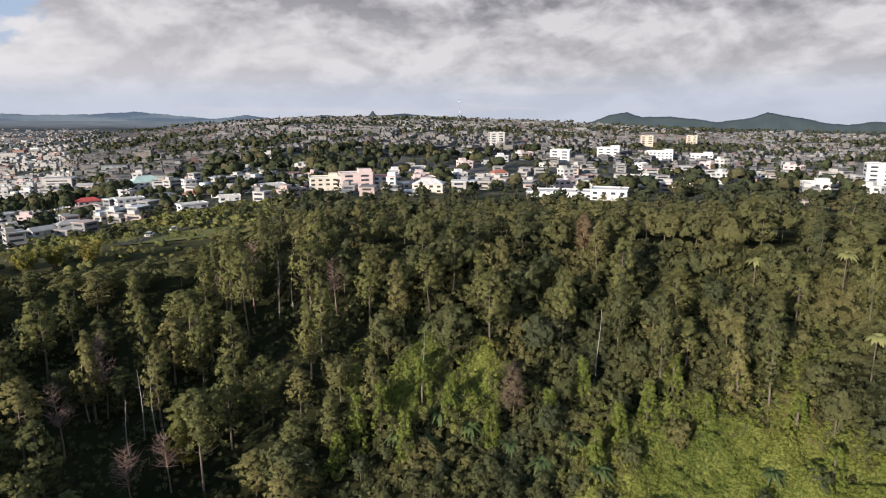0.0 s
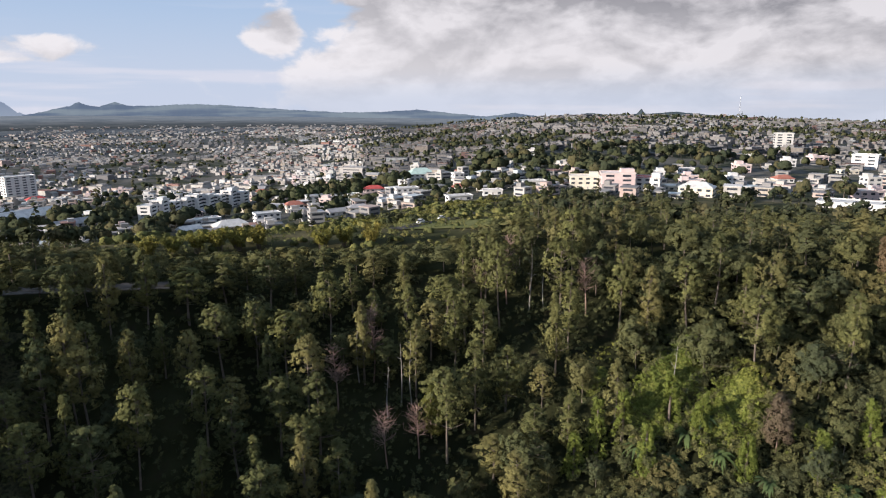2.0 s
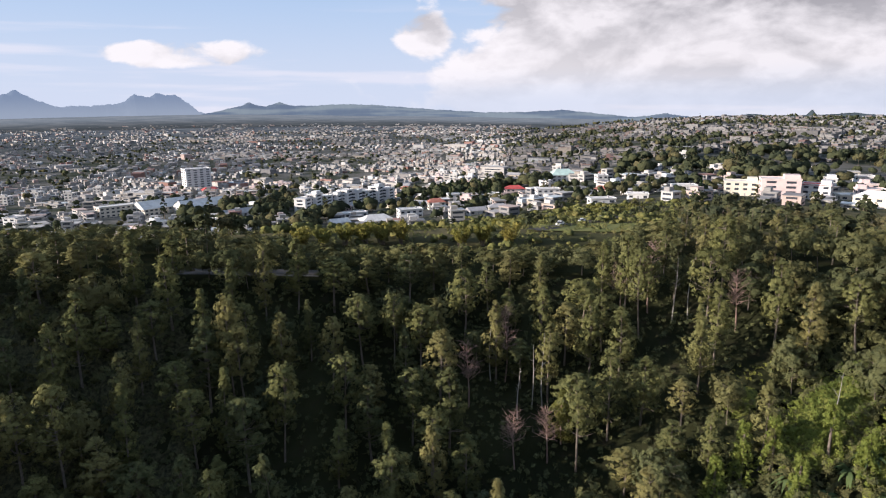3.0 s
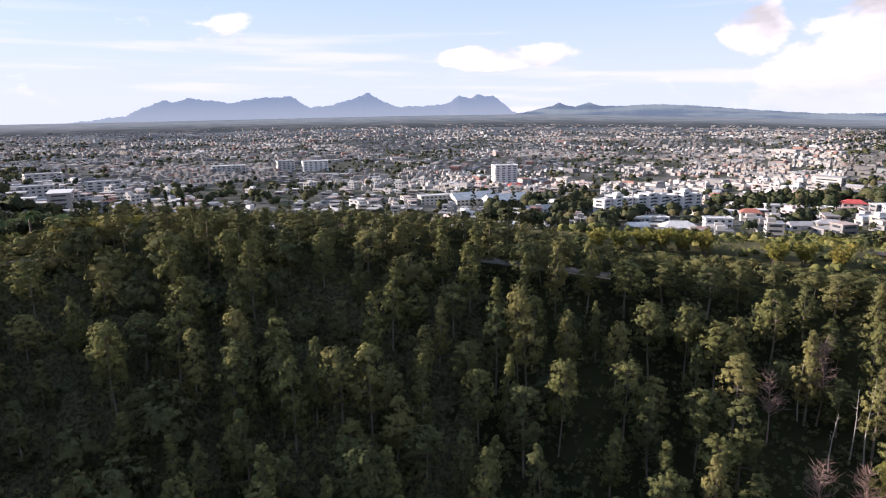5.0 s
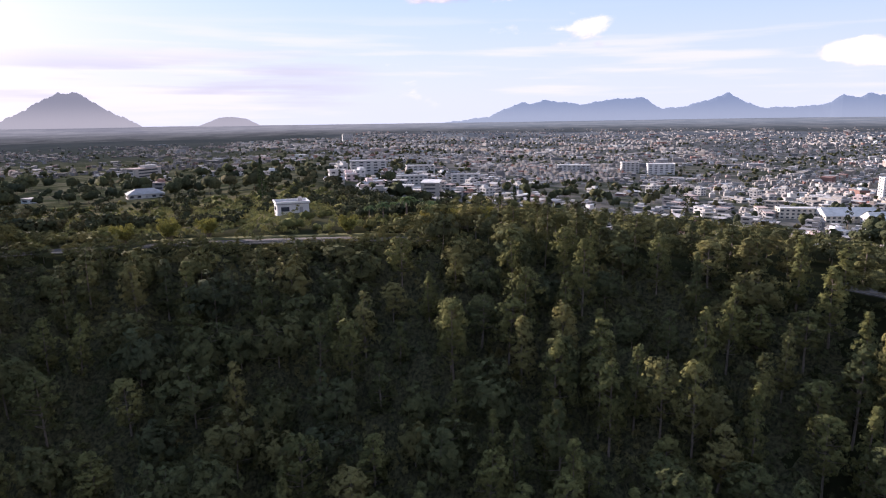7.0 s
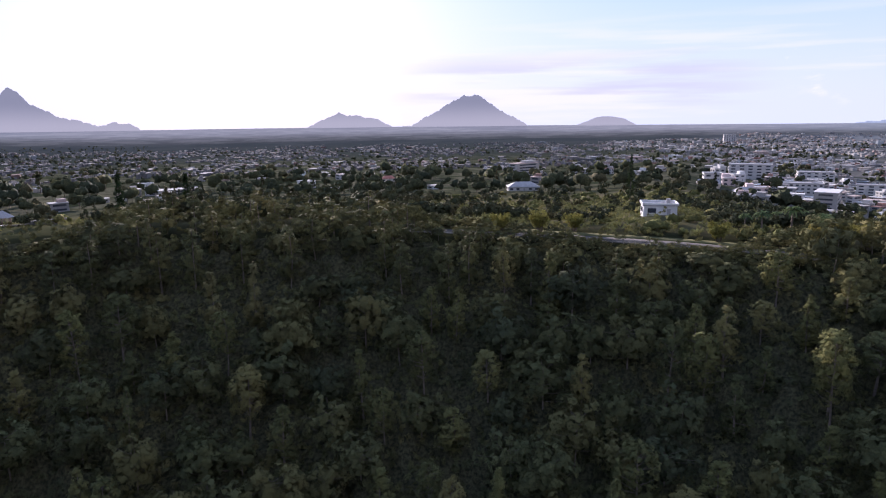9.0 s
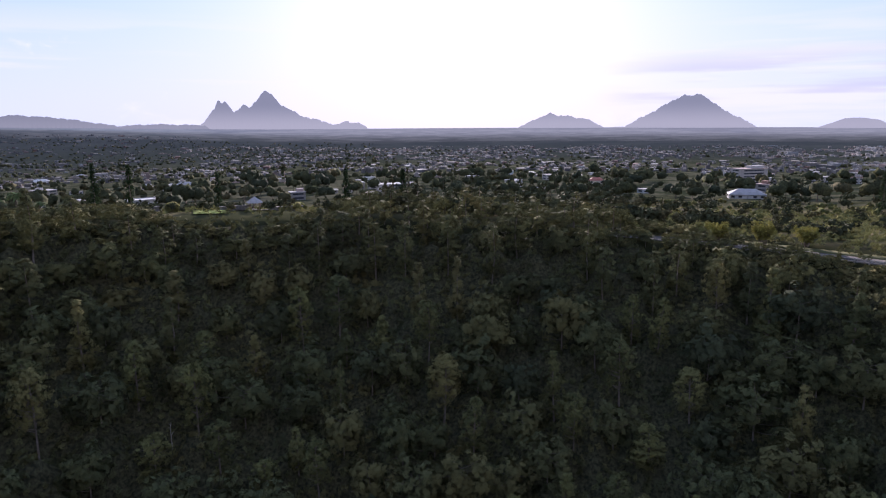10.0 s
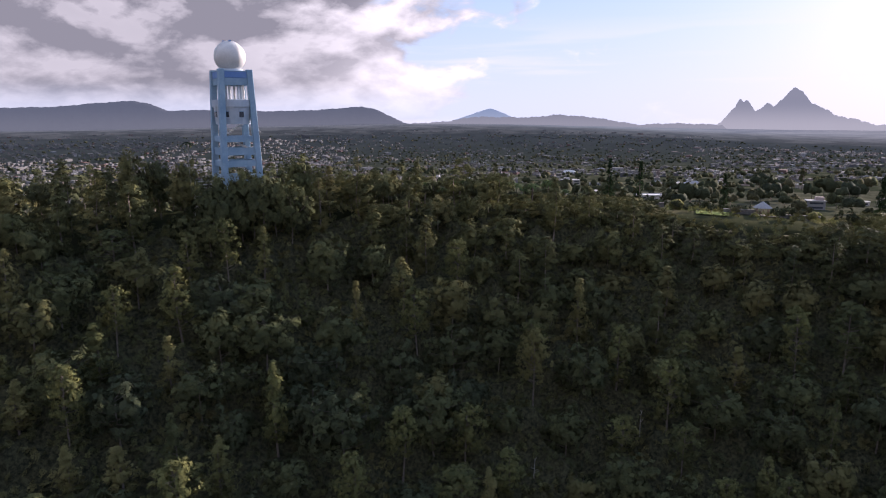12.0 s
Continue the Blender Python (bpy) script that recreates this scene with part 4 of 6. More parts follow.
def carpet(name, label, category, n, span, area, leaf_mat, size, lift):
    """Low leaves spread over the ground where area(az, r) allows; span bounds azimuth and distance."""
    a0, a1, r0, r1 = span
    r, a = np.sqrt(rng.uniform(r0 ** 2, r1 ** 2, n)), rng.uniform(a0, a1, n)
    ok = rng.uniform(size=n) < area(a, r)
    r, a = r[ok], a[ok]
    x, y = -np.sin(np.radians(a)) * r, np.cos(np.radians(a)) * r
    c = np.stack([x, y, land(x, y) + lift * swell(x, y)], 1)
    v, q = leaves(rng, c, np.full(len(c), 0.35), 3, size, 0.7, 1.35, 0.8)
    t = np.repeat(0.5 + 0.5 * np.sin(x * 0.21) * np.sin(y * 0.17 + 1), 12)
    return tagged(new(name, bake(name, v, q, [leaf_mat], None, t)), label, category, kind="stuff")


carpet("creepers", "olive-green creepers smothering the open bank", "creepers", 70000, (-44, 22, 76, 132), lambda a, r: np.clip(creeper_bank(a, r) * 2.2 - 0.25, 0, 1), VINE, 0.46, 4.5)


def creeper_sheet():
    """The matted layer under the topmost creeper leaves."""
    A, R = np.meshgrid(np.arange(-46, 24, 0.6), np.arange(74, 134, 0.8), indexing="ij")
    x, y = -np.sin(np.radians(A)) * R, np.cos(np.radians(A)) * R
    amount = np.clip(creeper_bank(A, R) * 3.0 - 0.6, -0.4, 1)
    z = land(x, y) + np.where(amount > 0, 4.2 * swell(x, y) * amount - 0.1, -1.5) + 0.16 * np.sin(x * 2.9 + y) * np.cos(y * 3.3 - x)
    n, m = A.shape
    k = np.arange(m - 1)
    q = np.concatenate([np.stack([i * m + k, i * m + k + 1, (i + 1) * m + k + 1, (i + 1) * m + k], 1) for i in range(n - 1)])
    mat, nd, bs, out = material("creeper_mat", 0.9, 0.0, 0.05)
    at = nd.add("ShaderNodeTexCoord").outputs["Object"]
    fine = nd.noise(at, 2.6, 6.0, 0.7)
    nd.put(bs.inputs["Base Color"], nd.mix(nd.span(fine, 0.38, 0.62), (0.06, 0.075, 0.022, 1), (0.2, 0.21, 0.052, 1)))
    bump(nd, bs, fine, 1.0, 0.35)
    tagged(new("creeper_mat", bake("creeper_mat", np.stack([x, y, z], -1).reshape(-1, 3), q[:, ::-1], [mat])), "matted olive-green creepers over the bank", "creepers", kind="stuff")


creeper_sheet()
carpet("undergrowth", "dark green undergrowth beneath the trees", "undergrowth", 26000, (-42, 84, 76, 165), lambda a, r: np.where(r < wave(a, RIM_R) - 8, 0.75, 0.0) * (1 - 0.7 * creeper_bank(a, r)), BROAD, 0.8, 2.6)
carpet("thicket", "dense dark thicket filling the slope beneath the trees", "undergrowth", 28000, (66, 232, 76, 165), lambda a, r: np.where(r < wave(a, RIM_R) - 6, 0.9, 0.0), FOREST, 1.15, 5.0)


def thicket_sheet():
    """The closed leafy mounds under the thicket's topmost leaves."""
    A, R = np.meshgrid(np.arange(58, 234, 0.7), np.arange(72, 172, 1.2), indexing="ij")
    x, y = -np.sin(np.radians(A)) * R, np.cos(np.radians(A)) * R
    inside = np.clip((wave(A, RIM_R) - 8 - R) / 6, 0, 1) * np.clip((A - 59) / 12, 0, 1)
    z = land(x, y) + np.where(inside > 0, 4.8 * swell(x, y) * inside - 0.2, -1.5) + 0.3 * np.sin(x * 2.3 + y) * np.cos(y * 2.7 - x)
    n, m = A.shape
    k = np.arange(m - 1)
    q = np.concatenate([np.stack([i * m + k, i * m + k + 1, (i + 1) * m + k + 1, (i + 1) * m + k], 1) for i in range(n - 1)])
    mat, nd, bs, out = material("thicket_mat", 0.95, 0.0, 0.02)
    at = nd.add("ShaderNodeTexCoord").outputs["Object"]
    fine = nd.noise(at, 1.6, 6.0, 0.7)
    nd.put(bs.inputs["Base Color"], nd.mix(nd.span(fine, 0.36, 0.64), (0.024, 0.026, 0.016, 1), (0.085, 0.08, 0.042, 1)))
    bump(nd, bs, fine, 1.0, 0.6)
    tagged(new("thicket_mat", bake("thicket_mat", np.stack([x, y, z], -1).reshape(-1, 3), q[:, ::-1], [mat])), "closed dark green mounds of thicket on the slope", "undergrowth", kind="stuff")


thicket_sheet()

carpet("slope_scrub", "tangled scrub and climbing plants between the trees", "scrub", 26000, (-42, 9, 92, 150), lambda a, r: np.where(r < wave(a, RIM_R) - 6, 0.9, 0.0) * np.clip(1 - 1.4 * creeper_bank(a, r), 0, 1), FOREST, 0.95, 4.2)

for a0, a1, r1, many, lift in ((93, 131, 330, 17000, 2.6), (17, 53, 400, 9000, 1.2), (153, 188, 300, 7000, 1.6)):
    carpet("outer_scrub", "olive bushes and rough grass on the outer slope", "scrub", many, (a0, a1, 160, r1), lambda a, r: np.where(r > wave(a, RIM_R) + 5, 0.85, 0.0) * (np.sin(a * 1.7 + r * 0.05) * np.sin(r * 0.13 + a) > -0.3), BUSH, 0.9, lift)


def draped_stump(seed, tall):
    """A broken trunk hung over with creepers like a green curtain."""
    rg = np.random.default_rng(seed)
    n = 62
    t = rg.uniform(0, 1, n)
    a = rg.uniform(0, 6.283, n)
    wd = 0.5 + 1.5 * (1 - t) ** 1.5
    c = np.stack([np.cos(a) * wd, np.sin(a) * wd, t * tall], 1)
    return leaves(rg, c, np.full(n, 0.55), 16, 0.5, 1.5, 1.4)


for i, (az, drop, tall) in enumerate([(4.2, -22.6, 7.0), (8.2, -24.4, 7.0), (352, -25, 5.0), (345.5, -25.5, 5.5), (338, -24, 4.5), (12.5, -28.5, 5.0), (331, -22.5, 5), (341, -21, 5), (328, -26, 4.5), (349, -22, 6), (335.5, -20.5, 6), (1.5, -24.0, 6), (6.0, -27.0, 6), (10.5, -25.5, 7), (357.5, -26.5, 5), (343.0, -23.5, 6), (347.5, -28, 5)]):
    tall *= 1.35
    p = under_sight(az, drop, tall, 55, 175)
    root = thing("creeper_column", "dead stump draped in bright green creepers", "creepers", "draped stumps on the bank")
    part("stump", bake("stump", *tube([(0, 0, -0.5), (0.1, 0, tall * 0.9)], [0.3, 0.15]), [BARK]), root)
    v, q = draped_stump(400 + i, tall)
    part("curtain", bake("curtain", v, q, [VINE], None, np.full(len(v), 0.3)), root)
    root.matrix_world = pose(*p, 0, 0, 33 * i)

# ---- radar tower ----
def radar_tower():
    root = thing("radar_tower", "blue concrete radar tower with a white dome among trees", "tower", at=place(205.3, 150.0), turn=205.3 + 16)
    z0 = root.location.z
    blue = plain("tower_blue", (0.19, 0.30, 0.40), (0.27, 0.38, 0.47), 0.35)
    deep = plain("tower_deep_blue", (0.12, 0.22, 0.45), (0.17, 0.28, 0.5), 0.4)
    grey = plain("tower_grey", (0.36, 0.42, 0.48), (0.46, 0.51, 0.56), 0.5)
    white = plain("radome_white", (0.66, 0.64, 0.61), (0.52, 0.5, 0.48), 0.4, 0.5)

    def lv(h):
        return EYE + h - 0.7 - z0

    top, half_t, half_b = lv(11.0), 3.35, 4.5
    spread = lambda z: half_b + (half_t - half_b) * z / top
    for sx in (-1, 1):
        for sy in (-1, 1):
            bm = bmesh.new()
            vs = []
            for z in (-1.0, top + 0.45):
                o, i = spread(max(z, 0)) + 0.25, spread(max(z, 0)) - 1.0
                vs.append([bm.verts.new((sx * a, sy * b, z)) for a, b in ((o, o), (o, i), (i, i), (i, o))])
            for k in range(4):
                bm.faces.new((vs[0][k], vs[0][(k + 1) % 4], vs[1][(k + 1) % 4], vs[1][k]))
            bm.faces.new(vs[1]), bm.faces.new(vs[0][::-1])
            bmesh.ops.recalc_face_normals(bm, faces=bm.faces)
            part("pier", from_bm("pier", bm, blue, 0.06), root)
    for h0, h1 in ((8.2, 9.6), (-3.7, -2.5), (-6.5, -5.0), (-9.0, -7.7), (-12.2, -10.9), (-15.4, -14.2)):
        z, s = lv(h0), spread(lv(h0)) - 0.15
        for k in range(4):
            bm = box_bm(2 * s - 1.2, 0.55, h1 - h0, (0, 0, 0))
            bm.transform(Matrix.Rotation(k * math.pi / 2, 4, "Z") @ Matrix.Translation((0, s - 0.28, z)))
            part("beam", from_bm("beam", bm, blue, 0.04), root)
        part("landing", from_bm("landing", box_bm(2 * s - 1.6, 2 * s - 1.6, 0.2, (0, 0, z + 0.3)), grey), root)
    bm = box_bm(6.6, 6.6, 1.4, (0, 0, lv(9.65)))
    part("parapet", from_bm("parapet", bm, deep, 0.1), root, "deep blue parapet band")
    part("roof_slab", from_bm("roof_slab", box_bm(6.7, 6.7, 0.22, (0, 0, lv(10.95))), blue, 0.05), root)
    for k in range(8):
        a = k * math.pi / 4 + 0.3
        part("column", from_bm("column", box_bm(0.45, 0.45, 3.3, (2.4 * math.cos(a), 2.4 * math.sin(a), lv(5.0)), None, a), white if k % 2 else grey, 0.03), root)
    bm = bmesh.new()
    bmesh.ops.create_cone(bm, cap_ends=True, segments=28, radius1=4.35, radius2=4.35, depth=1.55, matrix=Matrix.Translation((0, 0, lv(4.4))))
    part("gallery", from_bm("gallery", bm, grey, 0.05), root, "round grey gallery wall")
    bm = bmesh.new()
    bmesh.ops.create_cone(bm, cap_ends=True, segments=28, radius1=3.75, radius2=4.1, depth=3.6, matrix=Matrix.Translation((0, 0, lv(1.82))))
    part("drum", from_bm("drum", bm, grey, 0.05), root, "round grey equipment room")
    for k in range(8):
        a = k * math.pi / 4 + 0.15
        m = Matrix.Rotation(a, 4, "Z") @ Matrix.Translation((3.9, 0, lv(1.5)))
        bm = box_bm(0.3, 0.95, 1.15)
        bm.transform(m)
        wn = part("window", from_bm("window", bm, GLASS), root, "small dark square window")
        bm = box_bm(0.34, 1.25, 0.14, (0, 0, 1.15))
        bm.transform(m)
        part("hood", from_bm("hood", bm, blue), wn)
    for i in range(6):                                   # stairs zigzag up through the open storeys
        z = lv(-15.6 + i * 2.6)
        bm = bmesh.new()
        for s in range(9):
            box_bm(0.55, 1.1, 0.3, ((-2.4 + s * 0.55) * (1 if i % 2 else -1), 1.4 if i % 2 else 0.1, z + s * 0.29), bm)
        part("stair_flight", from_bm("stair_flight", bm, white), root, "white concrete stair flight")
    bm = bmesh.new()
    bmesh.ops.create_cone(bm, cap_ends=True, segments=32, radius1=2.5, radius2=2.5, depth=0.6, matrix=Matrix.Translation((0, 0, lv(11.35))))
    part("ring_base", from_bm("ring_base", bm, grey, 0.04), root)
    bm = bmesh.new()
    bmesh.ops.create_icosphere(bm, subdivisions=4, radius=3.28, matrix=Matrix.Translation((0, 0, lv(14.2))))
    bmesh.ops.delete(bm, geom=[v for v in bm.verts if v.co.z < lv(11.4)], context="VERTS")
    for f in bm.faces:
        f.smooth = True
    dome = part("radome", from_bm("radome", bm, white), root, "white spherical radome with faint panel seams")
    for k in range(4):
        a = k * math.pi / 4 + 0.35
        ring = [(3.315 * math.cos(t) * math.cos(a), 3.315 * math.cos(t) * math.sin(a), lv(14.2) + 3.315 * math.sin(t)) for t in np.linspace(-0.9, math.pi + 0.9, 34)]
        part("seam", bake("seam", *tube(ring, np.full(34, 0.02), 4), [white]), dome)
    for a in (0.4, 2.5, 4.6):
        part("roof_light", from_bm("roof_light", box_bm(0.5, 0.2, 0.3, (1.1 * math.cos(a), 1.1 * math.sin(a), lv(17.25))), deep), dome)
    return root


radar_tower()


# ---- houses ----
def house(name, label, category, wx, wy, floors, wall, roof, style="flat", group="", step=0.0):
    """A concrete house: storeys with their windows, slab or tiled roof, tank or upper room."""
    root = thing(name, label, category, group)
    h = 3.0 * floors
    part("wall", from_bm("wall", box_bm(wx, wy, h + 1.5, (0, 0, -1.5)), wall, 0.03), root)
    if style == "flat":
        bm = box_bm(wx + 0.7, wy + 0.7, 0.28, (0, 0, h))
        part("roof", from_bm("roof", bm, roof, 0.03), root)
        for sx, sy, cx, cy in ((wx + 0.7, 0.18, 0, wy / 2 + 0.26), (wx + 0.7, 0.18, 0, -wy / 2 - 0.26), (0.18, wy + 0.3, wx / 2 + 0.26, 0), (0.18, wy + 0.3, -wx / 2 - 0.26, 0)):
            part("parapet", from_bm("parapet", box_bm(sx, sy, 0.55, (cx, cy, h + 0.28)), wall), root)
        if step:
            part("upper_room", from_bm("upper_room", box_bm(wx * step, wy * 0.6, 2.6, (wx * (0.5 - step / 2) - 0.3, 0, h + 0.28)), wall, 0.03), root)
        else:
            bm = bmesh.new()
            bmesh.ops.create_cone(bm, cap_ends=True, segments=10, radius1=0.7, radius2=0.62, depth=1.3, matrix=Matrix.Translation((wx * 0.3, wy * 0.2, h + 0.9)))
            part("water_tank", from_bm("water_tank", bm, ROOFS[1]), root)
    else:
        bm = bmesh.new()
        x, y, t = wx / 2 + 0.6, wy / 2 + 0.6, min(wx, wy) * 0.28
        e = [bm.verts.new((sx * x, sy * y, h)) for sx, sy in ((-1, -1), (1, -1), (1, 1), (-1, 1))]
        k = x * (0.45 if style == "hip" else 0.98)
        r = [bm.verts.new((-k, 0, h + t)), bm.verts.new((k, 0, h + t))]
        for f in ((e[0], e[1], r[1], r[0]), (e[2], e[3], r[0], r[1]), (e[1], e[2], r[1]), (e[3], e[0], r[0]), e[::-1]):
            bm.faces.new(f)
        part("roof", from_bm("roof", bm, roof, 0.02), root)
    wins = {}
    door = from_bm("door", box_bm(1.0, 0.16, 2.1), ROOFS[1])
    for side, ln, dep in ((0, wx, wy), (1, wy, wx), (2, wx, wy), (3, wy, wx)):
        n = max(1, int(ln / (4.2 if floors < 4 else 7.5)))
        wd = round(0.5 * ln / n, 1)
        if wd not in wins:
            wins[wd] = from_bm("window", box_bm(wd, 0.16, 1.35), GLASS)
        for fl in range(floors):
            for i in range(n):
                u = (i + 0.5) / n * ln - ln / 2
                is_door = fl == 0 and side == 0 and i == n // 2
                o = part("door" if is_door else "window", door if is_door else wins[wd], root)
                o.matrix_local = Matrix.Rotation(side * math.pi / 2, 4, "Z") @ Matrix.Translation((u, -dep / 2 - 0.02, 3.0 * fl + (0.0 if is_door else 0.95)))
    return root


def set_down(ob, p, turn):
    ob.matrix_world = pose(p[0], p[1], p[2], 0, 0, turn)
    return ob


# landmarks of the town
def block(az, drop, label, wx, wy, floors, wall, roof, turn, style="flat", step=0.0, category="building", name="town_building", far=2600.0):
    return set_down(house(name, label, category, wx, wy, floors, wall, roof, style, "", step), under_sight(az, drop, 0, 200, far), az + turn)


block(27.0, -6.5, "white two-storey hall with a pale green roof", 24, 18, 2, WALLS[0], ROOFS[3], 12, "hip")
block(23.7, -6.6, "small white block house", 9, 9, 2, WALLS[0], ROOFS[0], 20)
block(9.8, -7.4, "pink apartment building with balconies", 22, 14, 4, WALLS[3], ROOFS[0], 8, step=0.4)
block(7.2, -7.3, "white town house with a red roof terrace", 16, 12, 3, WALLS[0], ROOFS[4], -6, step=0.35)
block(12.6, -7.3, "pale apartment building with a stepped roof", 20, 12, 3, WALLS[1], ROOFS[0], 3, step=0.3)
block(357.3, -3.7, "tall pale grey office building", 19, 14, 6, WALLS[2], ROOFS[0], 10)
block(351.7, -5.0, "white modern slab building with window bands", 20, 14, 4, WALLS[0], ROOFS[0], -8)
block(347.6, -4.7, "white modern building with a stepped roof", 24, 16, 4, WALLS[0], ROOFS[0], -8, step=0.4)
block(343.5, -4.7, "long white civic building", 30, 16, 3, WALLS[0], ROOFS[0], -4, step=0.3)
block(340.2, -4.9, "white civic building with stepped roof", 22, 14, 3, WALLS[0], ROOFS[0], 6, step=0.4)
block(344.6, -3.6, "brown brick office block", 18, 14, 5, WALLS[4], ROOFS[1], 5)
block(341.0, -3.5, "tall brown apartment block", 16, 14, 5, WALLS[4], ROOFS[1], -5)
block(350.7, -8.0, "long low hall with a pale flat roof", 52, 16, 1, WALLS[0], ROOFS[0], -4, far=800)
block(347.4, -8.2, "white open sided shed with a pale roof", 20, 14, 2, WALLS[0], ROOFS[0], -4, far=800)
block(331.8, -7.2, "white house with arched upper floor", 15, 10, 3, WALLS[0], ROOFS[0], 15, step=0.5)
block(327.8, -6.4, "tall white apartment block", 18, 14, 6, WALLS[0], ROOFS[0], 10)
block(17.0, -7.0, "white low villa with a pale roof", 18, 10, 1, WALLS[0], ROOFS[0], 14)
block(3.3, -7.7, "cream villa with a pale hipped roof", 20, 12, 2, WALLS[1], ROOFS[0], -10, "hip")
block(58.6, -6.6, "white tower block standing above low houses", 32, 18, 9, WALLS[0], ROOFS[0], 18)
block(57.6, -6.9, "low hall with a rusty red roof", 20, 14, 1, WALLS[1], ROOFS[4], 10, "hip")
block(75.3, -5.2, "white slab block among the houses", 44, 20, 6, WALLS[0], ROOFS[0], 10)
block(77.8, -5.1, "grey apartment block with balconies", 30, 18, 6, WALLS[2], ROOFS[1], 10)
block(82.5, -5.1, "long grey flat-roofed building", 56, 20, 4, WALLS[2], ROOFS[0], 4)
block(97.2, -6.2, "long grey college building with flat roof", 40, 14, 3, WALLS[2], ROOFS[1], 4)
block(92.0, -6.2, "grey concrete college wing", 34, 14, 4, WALLS[2], ROOFS[1], 2)
block(96.0, -5.3, "pale office building with a flat roof", 38, 16, 4, WALLS[2], ROOFS[1], 8)
block(100.6, -5.2, "dark glazed office building", 40, 18, 5, WALLS[2], ROOFS[1], 3)
block(103.4, -5.8, "small grey gate house", 12, 10, 3, WALLS[2], ROOFS[1], 8)
block(102.3, -2.0, "grey tower block far off on the plain", 40, 24, 9, WALLS[2], ROOFS[1], 8)
block(61.5, -8.3, "long market hall with a pale roof", 44, 22, 2, WALLS[1], ROOFS[0], 28, "gable")
block(58.3, -8.4, "long market hall with a white roof", 46, 20, 2, WALLS[0], ROOFS[0], 28, "gable")
block(55.6, -9.0, "station shed with a dark roof", 48, 12, 1, WALLS[2], ROOFS[1], 30, "gable")
block(64.5, -8.3, "long cream arcade building", 40, 12, 3, WALLS[1], ROOFS[0], 20)
block(47.0, -10.3, "white bungalow with a steep pale roof", 14, 9, 1, WALLS[0], ROOFS[0], 25, "gable")
block(43.6, -10.2, "sandy villa with a wide hipped roof", 24, 14, 1, WALLS[4], ROOFS[0], 15, "hip")
for i in range(9):                                       # the staggered row of flats
    az = 50.0 - i * 0.92
    block(az, -8.95 + 0.1 * i, "white staggered block of flats", 11, 13, 4 + (i % 3 == 1), WALLS[0], ROOFS[0], -28, step=0.45 if i % 2 else 0.0, category="flats", name="apartment_block", far=900)
for az, drop, wx, wy, floors, w_k, r_k, turn, style, label in (
        (28.3, -7.9, 18, 9, 2, 0, 0, 14, "flat", "white terraced villa with a pale flat roof"), (29.9, -8.5, 13, 8, 1, 0, 0, 8, "flat", "low white villa on the green slope"),
        (23.6, -8.4, 16, 8, 1, 0, 0, 20, "flat", "long low white house among hedges"), (32.6, -9.2, 15, 8, 1, 1, 1, 10, "hip", "cream bungalow with a grey roof in a garden"),
        (34.6, -9.5, 13, 8, 1, 2, 1, 24, "gable", "grey gabled house in a garden"), (40.6, -9.7, 18, 10, 2, 0, 0, 16, "flat", "white house with a wide roof terrace"),
        (38.2, -9.0, 14, 10, 2, 1, 2, 10, "hip", "cream house with a rust-red roof"), (45.6, -9.5, 20, 10, 1, 0, 0, 22, "flat", "long white flat-roofed hall"),
        (31.2, -7.5, 17, 10, 1, 3, 4, 12, "hip", "pinkish house with a red roof"), (20.6, -7.9, 13, 8, 1, 0, 0, 5, "flat", "small white villa behind a hedge"),
        (36.4, -8.3, 16, 9, 2, 0, 0, 12, "flat", "white two-storey house with a flat roof")):
    block(az, drop, label, wx, wy, floors, WALLS[w_k], ROOFS[r_k], turn, style, name="villa", category="house", far=700)
block(107.4, -8.75, "white flat-roofed villa on the outer slope", 9.5, 7, 1, WALLS[0], ROOFS[1], 8, name="villa", category="house")
block(119.0, -6.5, "long grey roofed house among trees", 22, 12, 1, WALLS[2], ROOFS[1], 8, "hip", name="villa", category="house")
block(176.5, -4.6, "pale villa with a wide low roof among trees", 24, 12, 1, WALLS[0], ROOFS[0], 6, "hip", name="villa", category="house")
block(169.5, -6.6, "grey villa with a flat roof among trees", 26, 13, 1, WALLS[2], ROOFS[0], 10, name="villa", category="house")
block(173.8, -4.3, "pale bungalow with a grey roof among trees", 16, 10, 1, WALLS[1], ROOFS[1], 12, "hip", name="villa", category="house")
block(166.3, -5.4, "grey roofed bungalow among garden trees", 18, 10, 1, WALLS[2], ROOFS[1], 4, "hip", name="villa", category="house")
block(151.0, -5.3, "low white house among garden trees", 15, 9, 1, WALLS[0], ROOFS[0], 8, name="villa", category="house")
block(141.8, -5.1, "long low house with a bright roof", 18, 9, 1, WALLS[0], ROOFS[0], 0, name="villa", category="house")
block(131.0, -5.6, "pale house with a rusty roof among trees", 15, 10, 1, WALLS[1], ROOFS[2], 10, "hip", name="villa", category="house")
block(202.2, -4.75, "white service building beside the tower", 4.5, 4, 1, WALLS[0], ROOFS[0], 12, name="villa", category="house", far=260)

